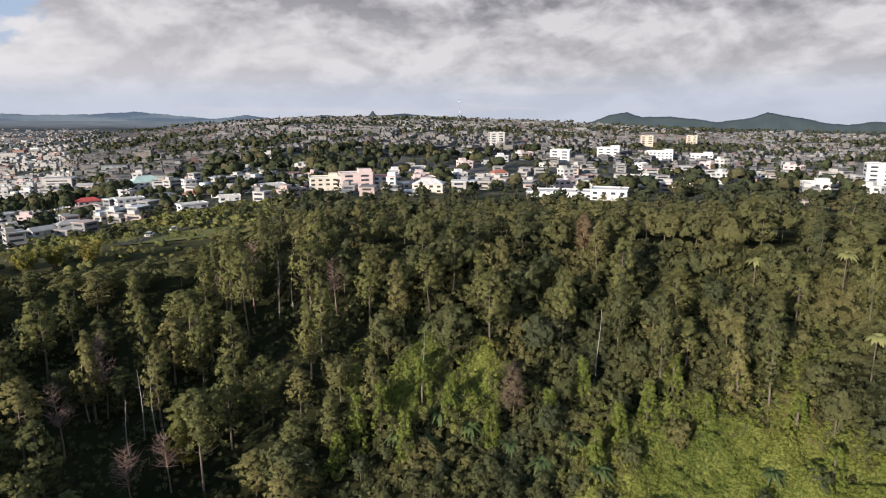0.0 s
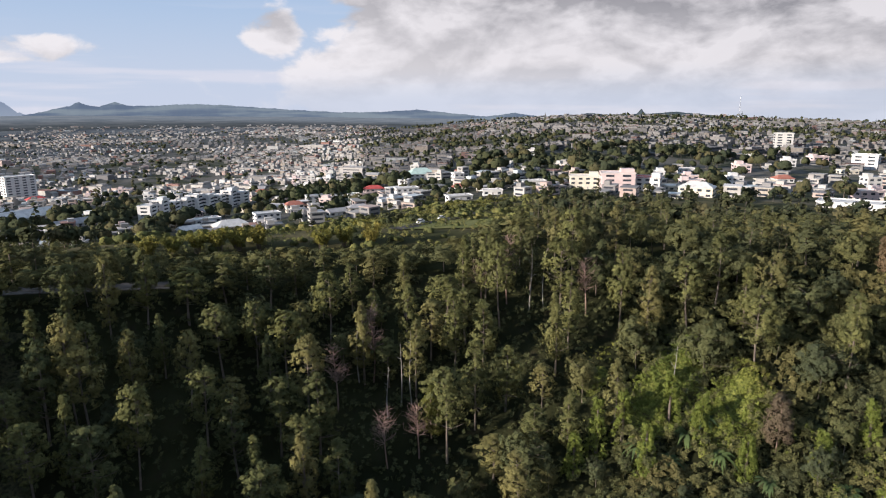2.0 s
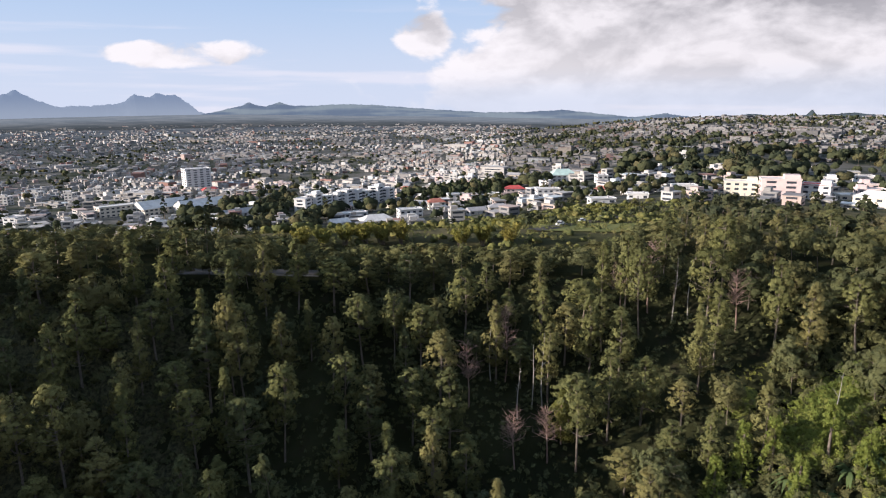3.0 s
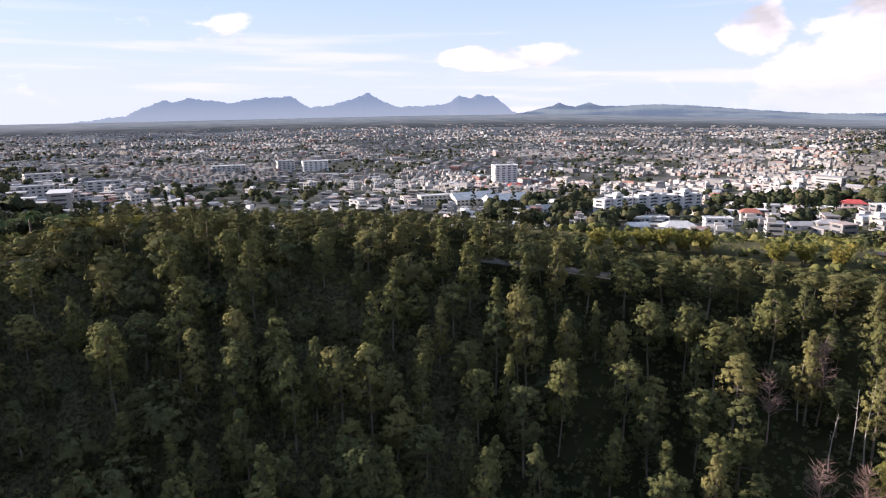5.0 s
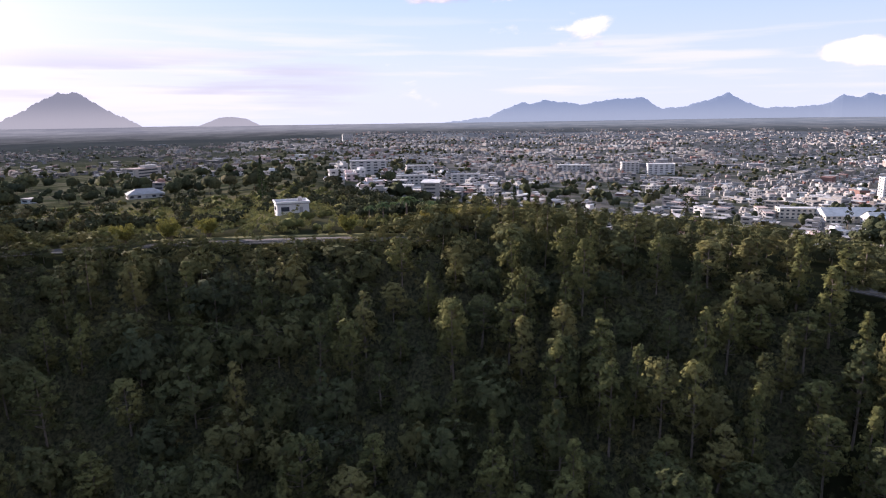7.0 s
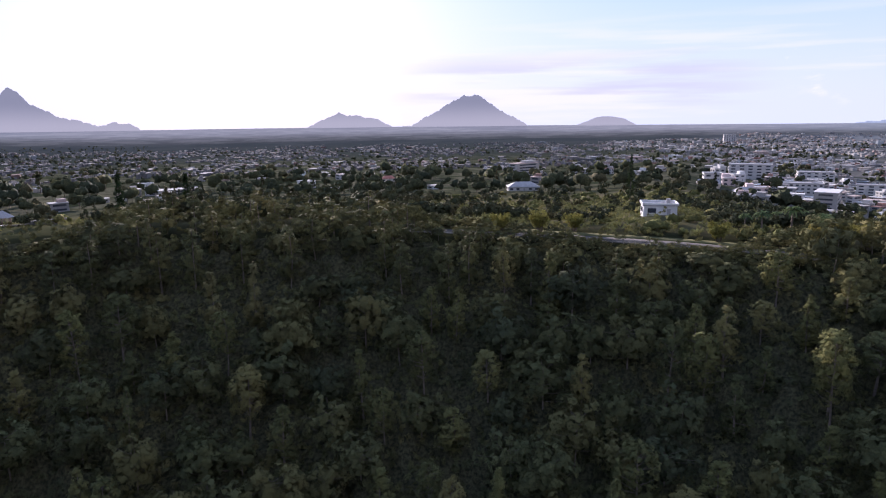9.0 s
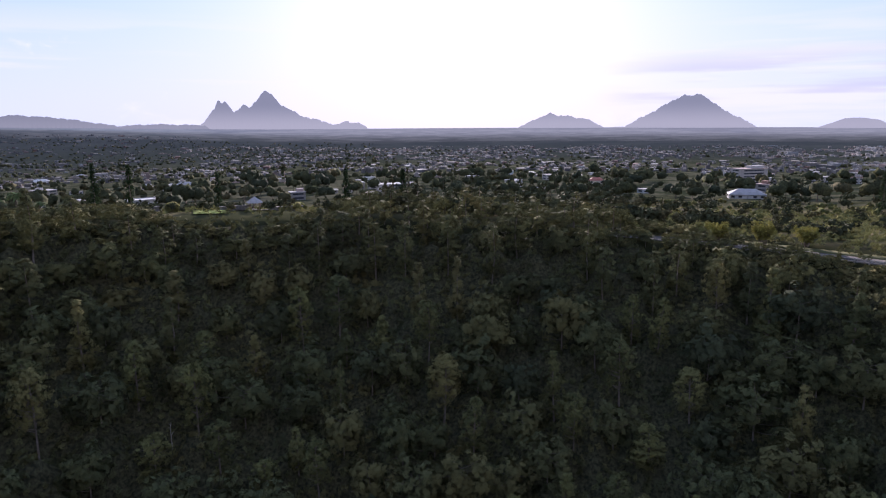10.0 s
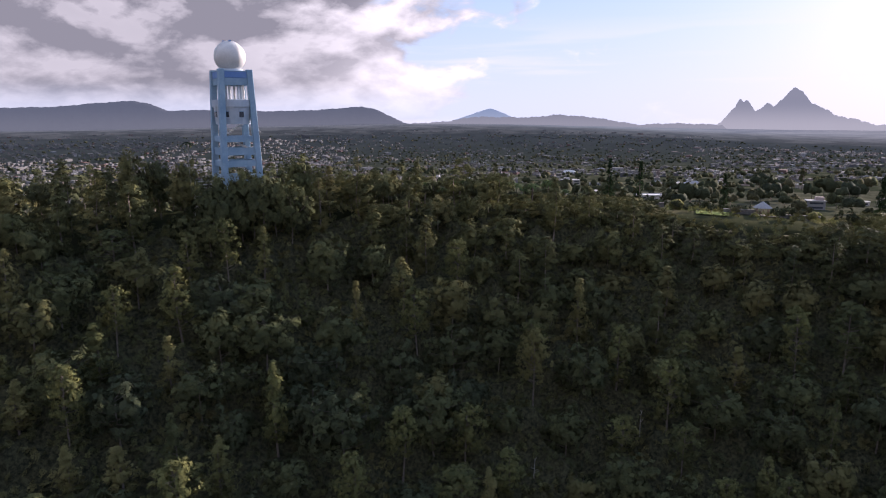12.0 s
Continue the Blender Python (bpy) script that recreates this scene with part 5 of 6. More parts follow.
# repeated houses, near ones each on their own
SPECS = [("flat", 11, 9, 2, 0, 0, 0.45, "white two-storey concrete house with a flat roof"), ("flat", 13, 10, 1, 1, 0, 0.0, "cream single-storey house with a flat roof"),
         ("hip", 13, 10, 1, 0, 2, 0.0, "white bungalow with a rust-red roof"), ("flat", 10, 9, 3, 2, 0, 0.4, "grey three-storey town house with a stepped top"),
         ("gable", 14, 9, 1, 4, 1, 0.0, "sandy house with a grey pitched roof"), ("flat", 12, 11, 2, 0, 1, 0.0, "white house with a dark flat roof and tank"),
         ("flat", 16, 10, 2, 3, 0, 0.3, "pinkish concrete house with a pale roof"), ("hip", 15, 11, 1, 1, 1, 0.0, "cream bungalow with a grey hipped roof"),
         ("flat", 9, 8, 2, 0, 0, 0.0, "small white concrete house with a roof tank")]
kinds = [house("house", s[7], "house", s[1], s[2], s[3], WALLS[s[4]], ROOFS[s[5]], s[0], "houses of the town", s[6]) for s in SPECS]
built = [(o.matrix_world.translation.x, o.matrix_world.translation.y, 20) for o in scene.objects if o.name.split(".")[0] in ("town_building", "apartment_block", "villa")]


def free(x, y, gap, taken):
    return all((x - a) ** 2 + (y - b) ** 2 > (0.5 * (gap + g)) ** 2 for a, b, g in taken)


fresh, count = set(), 0
ring = list(built)
for _ in range(6000):
    az = rng.uniform(-34, 104) if rng.uniform() < 0.95 else rng.uniform(104, 226)
    rise = az < 32
    lo, hi = (400, 720) if rise else (430, 900) if az < 104 else (340, 800)
    r = math.sqrt(rng.uniform(lo ** 2, hi ** 2))
    if rng.uniform() < (0.6 if math.sin(az * 0.35) * math.sin(r * 0.011) > 0.35 else 0.0):
        continue
    if 104 < az < 132 and r < 480:
        continue
    p = place(az, r)
    if not free(p.x, p.y, 17 if az < 104 else 26, ring):
        continue
    ring.append((p.x, p.y, 17))
    k = int(rng.integers(len(kinds)))
    turn = 24 + 14 * math.sin(p.x * 0.006) + rng.choice([0, 90, 180, 270]) + rng.uniform(-4, 4)
    m = pose(p.x, p.y, p.z - 0.3, 0, 0, turn)
    if k in fresh:
        copy_thing(kinds[k], m)
    else:
        fresh.add(k)
        kinds[k].matrix_world = m
    count += 1
    if count >= 130:
        break


def green_patch(x, y):
    """Where the town gives way to groves and gardens: high inside them."""
    return np.sin(x * 0.0093 + 2 + np.sin(y * 0.004)) * np.sin(y * 0.0121) + 0.6 * np.sin(x * 0.023 + y * 0.006) * np.sin(y * 0.026 + 1) + 0.35 * np.sin(x * 0.051) * np.sin(y * 0.047)


def far_town():
    """The rest of the town to the horizon: houses in rows along the streets of its quarters, joined into a few meshes."""
    rg = np.random.default_rng(77)
    found = []
    for r_lo, r_hi, du, dv, quarters in ((400, 800, 14.5, 13.0, 40), (800, 1750, 11.0, 10.0, 60), (1750, 3500, 18.0, 14.5, 60)):
        qa, qr = rg.uniform(-45, 235, quarters), np.sqrt(rg.uniform((r_lo * 0.8) ** 2, r_hi ** 2, quarters))
        seeds = np.stack([-np.sin(np.radians(qa)) * qr, np.cos(np.radians(qa)) * qr], 1)
        reach = 620 if r_hi < 2000 else 1500
        U, V = np.meshgrid(np.arange(-reach, reach, du), np.arange(-reach, reach, dv), indexing="ij")
        iu, iv = np.meshgrid(np.arange(U.shape[0]), np.arange(U.shape[1]), indexing="ij")
        rows = (iu % 7 != 0) & (iv % 3 != 0)                # streets run between every two rows
        U, V = U[rows], V[rows]
        for k, (cx, cy) in enumerate(seeds):
            turn = rg.uniform(0, math.pi)
            u, v = U + rg.normal(size=U.shape) * 1.1 + 12 * np.sin(V / 130 + k), V + rg.normal(size=U.shape) * 1.1 + 9 * np.sin(U / 110 + k)
            x, y = cx + u * math.cos(turn) - v * math.sin(turn), cy + u * math.sin(turn) + v * math.cos(turn)
            r, az = np.hypot(x, y), np.degrees(np.arctan2(-x, y))
            az = np.where(az < -60, az + 360, az)
            ok = (r > r_lo) & (r < r_hi) & (az > -39) & (az < 229)
            x, y, r, az = x[ok], y[ok], r[ok], az[ok]
            if not len(x):
                continue
            mine = np.argmin((x[:, None] - seeds[None, :, 0]) ** 2 + (y[:, None] - seeds[None, :, 1]) ** 2, 1) == k
            x, y, r, az = x[mine], y[mine], r[mine], az[mine]
            keep = np.where(az < 102, np.where(az < 32, 0.66, 0.7), np.where(r < 1000, 0.07, np.where(r < 1700, 0.22, 0.4)))
            keep = np.where((az < 102) & (r > 2600), np.where(r > 3300, 0.22, 0.5), keep)
            keep = np.where((az > 102) & ((r < 480) | (r > 2900) & (az < 195)), 0, keep)
            keep = np.where((az > 165) & (r > 1500), np.where((az > 196) & (r < 3100), 0.5, 0.14), keep)
            keep = np.where((r > 1900) & (az < 30), 0, keep) * np.where(green_patch(x, y) > 0.32, 0.08, 1.0)
            got = rg.uniform(size=len(x)) < keep
            for g in ring:
                got &= (x - g[0]) ** 2 + (y - g[1]) ** 2 > (6 + 0.5 * g[2]) ** 2
            found.append(np.stack([x, y, r, az, np.full(len(x), turn)], 1)[got])
    found = np.concatenate(found)
    z = land(found[:, 0], found[:, 1])
    bins, grid = {"town_houses": ([], [], []), "far_houses": ([], [], []), "hill_houses": ([], [], [])}, {}
    for x, y, _ in ring:
        grid.setdefault((int(x // 25), int(y // 25)), []).append((x, y))
    for (x, y, r, az, turn), zz in zip(found, z):
        grid.setdefault((int(x // 25), int(y // 25)), []).append((x, y))
        wx, wy, big = rg.uniform(7.5, 13.5), rg.uniform(6.5, 10.5), rg.uniform() < (0.05 if r > 640 else 0.015)
        small = 1.0 if r < 800 else 0.74 if r < 1750 else 0.9
        wx, wy = wx * small, wy * small
        if big:
            wx, wy = rg.uniform(18, 34), rg.uniform(11, 17)
        h = 2.9 * min(small, 0.85 if r > 800 else 1.0) * (1 + (rg.uniform() < 0.4) + (rg.uniform() < 0.08)) * (1.7 if big and rg.uniform() < 0.4 else 1.0)
        t = turn + rg.choice((0, math.pi / 2)) * (not big) + rg.normal() * 0.03
        c, s = math.cos(t), math.sin(t)
        m = np.array([[c, -s, 0], [s, c, 0], [0, 0, 1]])
        pieces = [box_v(wx, wy, -2, h)]
        if r < 1100:
            pieces.append(box_v(wx + 0.8, wy + 0.8, h, h + 0.35))
        bands = []
        if r < 800:                                         # shaded openings, storey by storey
            for k in range(max(1, int(h / 2.9 + 0.1))):
                bands += [box_v(wx * 0.72, wy + 0.14, 2.9 * k + 1.0, 2.9 * k + 2.2), box_v(wx + 0.14, wy * 0.6, 2.9 * k + 1.0, 2.9 * k + 2.2)]
        if r < 1200 and rg.uniform() < 0.5:
            pieces.append(box_v(wx * 0.45, wy * 0.55, h + (0.35 if r < 1100 else -0.2), h + 2.6, wx * 0.2, 0))
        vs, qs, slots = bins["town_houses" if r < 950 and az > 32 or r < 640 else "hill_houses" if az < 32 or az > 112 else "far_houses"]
        for k, v in enumerate(pieces + bands):
            qs.append(BOX_Q[[1, 2, 3, 4, 5]] + 8 * len(vs)), vs.append(v @ m.T + (x, y, zz)), slots.append(int(k >= len(pieces)))
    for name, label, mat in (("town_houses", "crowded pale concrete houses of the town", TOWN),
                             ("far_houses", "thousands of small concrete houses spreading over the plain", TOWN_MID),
                             ("hill_houses", "concrete houses climbing the town hill, cloud shade painted into them", TOWN_SHADED)):
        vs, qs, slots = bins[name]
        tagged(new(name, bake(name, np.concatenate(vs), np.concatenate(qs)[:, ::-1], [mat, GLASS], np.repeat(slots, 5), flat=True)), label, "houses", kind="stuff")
    return grid


house_grid = far_town()


def near_house(x, y, d):
    key = (int(x // 25), int(y // 25))
    return any((x - a) ** 2 + (y - b) ** 2 < d * d for i in (-1, 0, 1) for j in (-1, 0, 1) for a, b in house_grid.get((key[0] + i, key[1] + j), ()))


villas = [(o.location.x, o.location.y) for o in scene.objects if o.name.split(".")[0] == "villa"]
marks = np.array([(math.degrees(math.atan2(-o.location.x, o.location.y)) % 360, math.hypot(o.location.x, o.location.y)) for o in scene.objects if o.name.split(".")[0] in ("town_building", "apartment_block", "villa")])


def hides(az, r, ahead=60):
    """Whether a tree here would stand on a landmark of the town or before its front."""
    aside = np.abs((marks[:, 0] - az + 180) % 360 - 180) * r * math.pi / 180
    return bool(np.any((aside < 13) & (marks[:, 1] - r > -12) & (marks[:, 1] - r < ahead)))


def lumpy_tree(seed, tall, lobes, sides, cards):
    """A garden tree: uneven lobes heaped round a trunk, with loose sprays along their outline."""
    rg = np.random.default_rng(seed)
    pieces, tips = [], []
    for k in range(lobes):
        a, out = k * 2.4 + rg.uniform(-0.4, 0.4), (0.24 if lobes > 1 else 0.0) * tall * rg.uniform(0.6, 1.1)
        rad, mid = tall * rg.uniform(0.2, 0.3) * (1.25 if lobes < 3 else 1.0), tall * rg.uniform(0.5, 0.72)
        f = np.array([-0.75, -0.25, 0.45, 0.95] if sides > 4 else [-0.7, 0.1, 0.95])
        c = np.array([math.cos(a) * out, math.sin(a) * out, mid])
        v, q = tube(c + f[:, None] * (0, 0, rad) + rg.normal(size=(len(f), 3)) * rad * 0.08, rad * np.sqrt(np.maximum(1 - f ** 2, 0.03)), sides)
        pieces.append((v + rg.normal(size=v.shape) * rad * 0.16, q))
        tips.append(np.r_[c, rad])
    tips = np.array(tips)
    if cards:
        pieces.append(leaves(rg, tips[:, :3], tips[:, 3] * 1.1, cards, tall * 0.11, 0.9))
    return tube([(0, 0, -0.5), (0, 0, tall * 0.5)], [0.022 * tall, 0.012 * tall], 3), join(pieces)


town_protos = [lumpy_tree(500 + s, 9.0, 4, 5, 5) for s in range(6)] + [tree_parts("spire", 520, 15.0, 5, 1.3, 0.4, 3), tree_parts("pine", 530, 13, 6, 1.4, 0.13, 3)]
far_protos = [lumpy_tree(540 + s, 9.0, 2, 4, 2) for s in range(7)] + [tree_parts("spire", 550, 15.0, 4, 1.8, 0.2, 3)]
edge_protos = [tree_parts("broad", 560 + s, 9.0, 6, 1.35, 0.26, 3) for s in range(4)]
for name, label, n, a0, a1, r0, r1, power, gap in (
        ("town_trees", "dark green garden trees between the houses", 8200, -38, 104, 190, 2900, 1.05, 5.5),
        ("plain_trees", "dark trees scattered over the southern plain", 2700, 150, 230, 900, 3200, 0.8, 6),
        ("suburb_trees", "mixed garden trees and scrub on the outer slope", 3700, 95, 230, 180, 2500, 2.2, 6)):
    spots = []
    for _ in range(n * 5):
        az = rng.uniform(a0, a1)
        r = r0 + (r1 - r0) * rng.uniform() ** power
        if a0 < 0 and rng.uniform() < 0.35:
            az, r = (rng.uniform(-38, 32), rng.uniform(700, 1850)) if rng.uniform() < 0.7 else (rng.uniform(8, 60), rng.uniform(400, 640))
        if 150 < az < 188 and r < 480 and rng.uniform() < 0.6:
            continue
        if 17 < az < 55 and r < 430 and rng.uniform() < (0.93 if r < 300 else 0.75):
            continue
        p = toward(az, r)
        grove = green_patch(p.x, p.y) > 0.3
        if r > 420 and az < 104 and not grove and rng.uniform() < 0.5:
            continue
        if hides(az % 360, r) or near_house(p.x, p.y, gap) or any((p.x - a) ** 2 + (p.y - c) ** 2 < 190 or (p.x - 0.94 * a) ** 2 + (p.y - 0.94 * c) ** 2 < 130 for a, c in villas):
            continue
        z = float(land(p.x, p.y))
        k = int(rng.integers(0, 6)) if rng.uniform() < 0.9 else int(rng.integers(6, 8))
        s = rng.uniform(0.55, 1.25) * (0.7 if r < 300 else 1.0) * (0.6 if r < 330 and 150 < az < 186 else 1.0) * (1.25 if grove else 0.85)
        if r > 800:
            s *= 0.72 if az < 128 else 0.85
        elif az > 128 and r > 330:
            s *= 1.3
        if r < 420:
            s = min(s, max(headroom(az, r, (p.x, p.y, z), 1.6), 1.5 + 0.012 * r) / (9.0 if k < 6 else 15.0))
            if s < 0.15:
                continue
        spots.append(((p.x, p.y, z), 16 + k % 4 if r < 420 and k < 6 else k + (8 if r > 620 else 0), s, s * rng.uniform(0.9, 1.35)))
        if len(spots) >= n:
            break
    mass(name, label, "trees", spots, town_protos + far_protos + edge_protos, TOWN_LEAF)

# ---- roads, walls and small things of the rim ----
def ribbon(name, az0, az1, offset, wide, lift, mat, label, category, kind="structure", thick=0.12, step=0.75):
    """A strip that follows the rim at some offset from its middle line."""
    az = np.arange(az0, az1 + 0.01, step)
    r = wave(az, RIM_R) + offset
    rows = []
    for d, dz in ((-wide / 2, -thick), (-wide / 2, 0), (wide / 2, 0), (wide / 2, -thick)):
        x, y = -np.sin(np.radians(az)) * (r + d), np.cos(np.radians(az)) * (r + d)
        rows.append(np.stack([x, y, EYE + wave(az, RIM_Z) + lift + dz], 1))
    n = len(az)
    k = np.arange(n - 1)
    q = np.concatenate([np.stack([i * n + k, i * n + k + 1, (i + 1) * n + k + 1, (i + 1) * n + k], 1) for i in range(3)])
    return tagged(new(name, bake(name, np.concatenate(rows), q, [mat])), label, category, kind=kind)


ribbon("road_west", 49, 61.5, 0.0, 5.2, 0.14, ASPHALT, "narrow asphalt road along the crater rim", "road")
ribbon("road_south", 95, 130, 0.0, 5.2, 0.14, ASPHALT, "narrow asphalt road along the crater rim", "road")
ribbon("kerb_west", 49, 61.5, -2.8, 0.3, 0.28, STONE, "low concrete kerb beside the rim road", "kerb", thick=0.4)
ribbon("kerb_south", 95, 130, -2.8, 0.3, 0.28, STONE, "low concrete kerb beside the rim road", "kerb", thick=0.4)
ribbon("verge", 96, 128, 5.0, 4.4, 0.1, VERGE, "rough grass verge beside the rim road", "verge")


def fence(az0, az1, offset):
    root = thing("fence", "weathered pale rail fence along the rim path", "fence")
    pts = [place(a, float(wave(a, RIM_R)) + offset) for a in np.arange(az0, az1, 0.95)]
    post = from_bm("post", box_bm(0.2, 0.2, 1.35, (0, 0, -0.2)), BLEACHED, 0.02)
    for p in pts:
        part("post", post, root).matrix_local = pose(*p)
    for a, b in zip(pts, pts[1:]):
        for h in (0.5, 1.0):
            v, q = tube([a + Vector((0, 0, h)), b + Vector((0, 0, h))], [0.07, 0.07], 5)
            part("rail", bake("rail", v, q, [BLEACHED]), root)


fence(103.5, 124.5, -4.2)


def kiosk():
    p = under_sight(160.9, -7.5, 0, 150, 230)
    root = thing("kiosk", "open viewing kiosk with a pointed grey roof", "kiosk", at=p)
    part("floor", from_bm("floor", box_bm(4.2, 4.2, 0.3, (0, 0, -0.1)), CONCRETE, 0.03), root)
    for k in range(6):
        a = k * math.pi / 3
        part("post", bake("post", *tube([(1.6 * math.cos(a), 1.6 * math.sin(a), 0), (1.6 * math.cos(a), 1.6 * math.sin(a), 2.4)], [0.1, 0.1], 6), [DEAD]), root)
    bm = bmesh.new()
    bmesh.ops.create_cone(bm, cap_ends=True, segments=6, radius1=2.5, radius2=0.08, depth=1.7, matrix=Matrix.Translation((0, 0, 3.2)))
    part("roof", from_bm("roof", bm, ROOFS[1]), root)
    part("railing", bake("railing", *tube([(1.6 * math.cos(k * math.pi / 3), 1.6 * math.sin(k * math.pi / 3), 0.9) for k in range(6)], [0.05] * 6, 4), [DEAD]), root)


kiosk()
for az, drop, long, tall in ((162.6, -6.9, 8, 1.3), (158.2, -7.1, 9, 1.1), (170.0, -6.9, 10, 1.5)):
    w0 = thing("garden_wall", "grey stone garden wall on the rim", "wall", at=under_sight(az, drop, 0, 150, 320), turn=az + 4)
    part("masonry", from_bm("masonry", box_bm(long, 0.5, tall + 1, (0, 0, -1)), STONE, 0.04), w0)
    part("coping", from_bm("coping", box_bm(long + 0.2, 0.7, 0.18, (0, 0, tall)), STONE, 0.03), w0)


def lawn(az, r0, r1, half, mat, label, name="lawn"):
    """A patch of grass lying on the land."""
    A, R = np.meshgrid(np.linspace(az - half, az + half, 14), np.linspace(r0, r1, 10), indexing="ij")
    x, y = -np.sin(np.radians(A)) * R, np.cos(np.radians(A)) * R
    v = np.stack([x, y, land(x, y) + 0.35], -1).reshape(-1, 3)
    k = np.arange(9)
    q = np.concatenate([np.stack([i * 10 + k, i * 10 + k + 1, (i + 1) * 10 + k + 1, (i + 1) * 10 + k], 1) for i in range(13)])
    tagged(new(name, bake(name, v, q, [mat])), label, "lawn", kind="structure")


lawn(164.6, 178, 196, 1.3, GRASS, "bright mown lawn on the rim")
lawn(160.6, 186, 196, 2.2, ASPHALT, "paved terrace round the kiosk", "terrace")
lawn(24.5, 186, 236, 5.0, plain("rough_grass", (0.13, 0.14, 0.05), (0.2, 0.19, 0.075), 0.12, 1.0, spec=0.02), "rough yellow-green grass beside the lane", "meadow")
lawn(36.0, 205, 240, 3.5, plain("meadow_grass", (0.12, 0.13, 0.045), (0.19, 0.185, 0.07), 0.12, 1.0, spec=0.02), "rough grass clearing above the gardens", "meadow")
lawn(70.2, 520, 585, 2.4, plain("dry_turf", (0.28, 0.25, 0.12), (0.36, 0.31, 0.16), 0.05, 1.0, spec=0.02), "dry turf of a sports field", "sports_field")
lawn(176.0, 215, 238, 2.6, GRASS, "sunlit garden lawn")
lawn(156.0, 208, 226, 2.0, GRASS, "sunlit garden lawn")
lawn(170.5, 240, 262, 2.4, plain("garden_earth", (0.2, 0.17, 0.12), (0.27, 0.23, 0.17), 0.1, 1.0, spec=0.02), "bare earth yard beside a villa", "yard")
lawn(48.5, 300, 330, 3.0, plain("dry_grass", (0.22, 0.2, 0.1), (0.3, 0.26, 0.14), 0.08, 1.0, spec=0.02), "dry grass clearing on the outer slope", "clearing")

# a lane climbing the outer slope, with parked cars
LANE = [under_sight(a, d, 0, 150, 400) for a, d in ((29.5, -11.0), (28, -10.8), (26.5, -10.45), (25, -10.2), (23.4, -9.9), (21.8, -9.6))]
lane_v = []
for i, p in enumerate(LANE):
    a, b = LANE[max(i - 1, 0)], LANE[min(i + 1, len(LANE) - 1)]
    side = (b - a).cross(Vector((0, 0, 1))).normalized() * 2.6
    lane_v += [p - side + Vector((0, 0, 0.5)), p + side + Vector((0, 0, 0.5))]
tagged(new("lane", bake("lane", lane_v, [[2 * i, 2 * i + 1, 2 * i + 3, 2 * i + 2] for i in range(len(LANE) - 1)], [ASPHALT])), "narrow asphalt lane on the outer slope", "road", kind="structure")


bush_spots = []
for a0, a1, r1, many in ((15, 54, 430, 700), (94, 134, 400, 520), (154, 182, 330, 120)):
    got = 0
    for _ in range(many * 4):
        az, r = rng.uniform(a0, a1), math.sqrt(rng.uniform(158 ** 2, r1 ** 2))
        p = toward(az, r)
        if r < float(wave(az, RIM_R)) + 5 or math.sin(az * 1.1 + r * 0.03) * math.sin(r * 0.06 + az * 0.4) < -0.45 or near_house(p.x, p.y, 8):
            continue
        if any((p.x - q.x) ** 2 + (p.y - q.y) ** 2 < 55 for q in LANE) or hides(az, r, 9 if 94 < az < 134 else 22) or 158 < az < 166.5 and r < 200:
            continue
        size = rng.uniform(0.2, 0.42) * (0.6 if 20 < az < 31 and r < 240 else 1.0)
        bush_spots.append(((p.x, p.y, float(land(p.x, p.y)) - 0.6), int(rng.integers(0, 6)), size, size * rng.uniform(1.1, 1.7)))
        got += 1
        if got >= many:
            break
mass("outer_bushes", "sunlit yellow-green bushes on the outer slope", "bushes", bush_spots, town_protos, BUSH_LUMP)


def car(colour, label):
    root = thing("car", label, "car", "cars parked on the lane")
    bm = box_bm(4.2, 1.75, 0.65, (0, 0, 0.3))
    part("body", from_bm("body", bm, colour, 0.16), root)
    bm = box_bm(2.3, 1.55, 0.55, (-0.2, 0, 0.92))
    for v in bm.verts:
        if v.co.z > 1.2:
            v.co.x *= 0.72
            v.co.y *= 0.85
    part("cabin", from_bm("cabin", bm, GLASS, 0.08), root)
    part("roof", from_bm("roof", box_bm(1.5, 1.28, 0.06, (-0.15, 0, 1.46)), colour, 0.02), root)
    tyre = plain("tyre", (0.02, 0.02, 0.02), (0.04, 0.04, 0.04), 4)
    for sx in (-1.3, 1.3):
        for sy in (-0.8, 0.8):
            bm = bmesh.new()
            bmesh.ops.create_cone(bm, cap_ends=True, segments=14, radius1=0.32, radius2=0.32, depth=0.2, matrix=Matrix.Translation((sx, sy, 0.32)) @ Matrix.Rotation(math.pi / 2, 4, "X"))
            wheel = part("wheel", from_bm("wheel", bm, tyre), root)
            bm = bmesh.new()
            bmesh.ops.create_cone(bm, cap_ends=True, segments=10, radius1=0.19, radius2=0.19, depth=0.22, matrix=Matrix.Translation((sx, sy, 0.32)) @ Matrix.Rotation(math.pi / 2, 4, "X"))
            part("rim", from_bm("rim", bm, STEEL), wheel)
    return root


white_car = car(WALLS[0], "small white parked car")
dark_car = car(ROOFS[1], "dark grey parked car")
for i, (az, drop) in enumerate(((27.1, -10.55), (25.2, -10.2), (23.5, -9.9), (23.0, -9.82))):
    p = under_sight(az, drop, 0, 150, 400)
    m = pose(p.x, p.y, p.z + 0.5, 0, 0, az + 70)
    if i == 0:
        white_car.matrix_world = m
    elif i == 2:
        dark_car.matrix_world = m
    else:
        copy_thing(white_car, m)


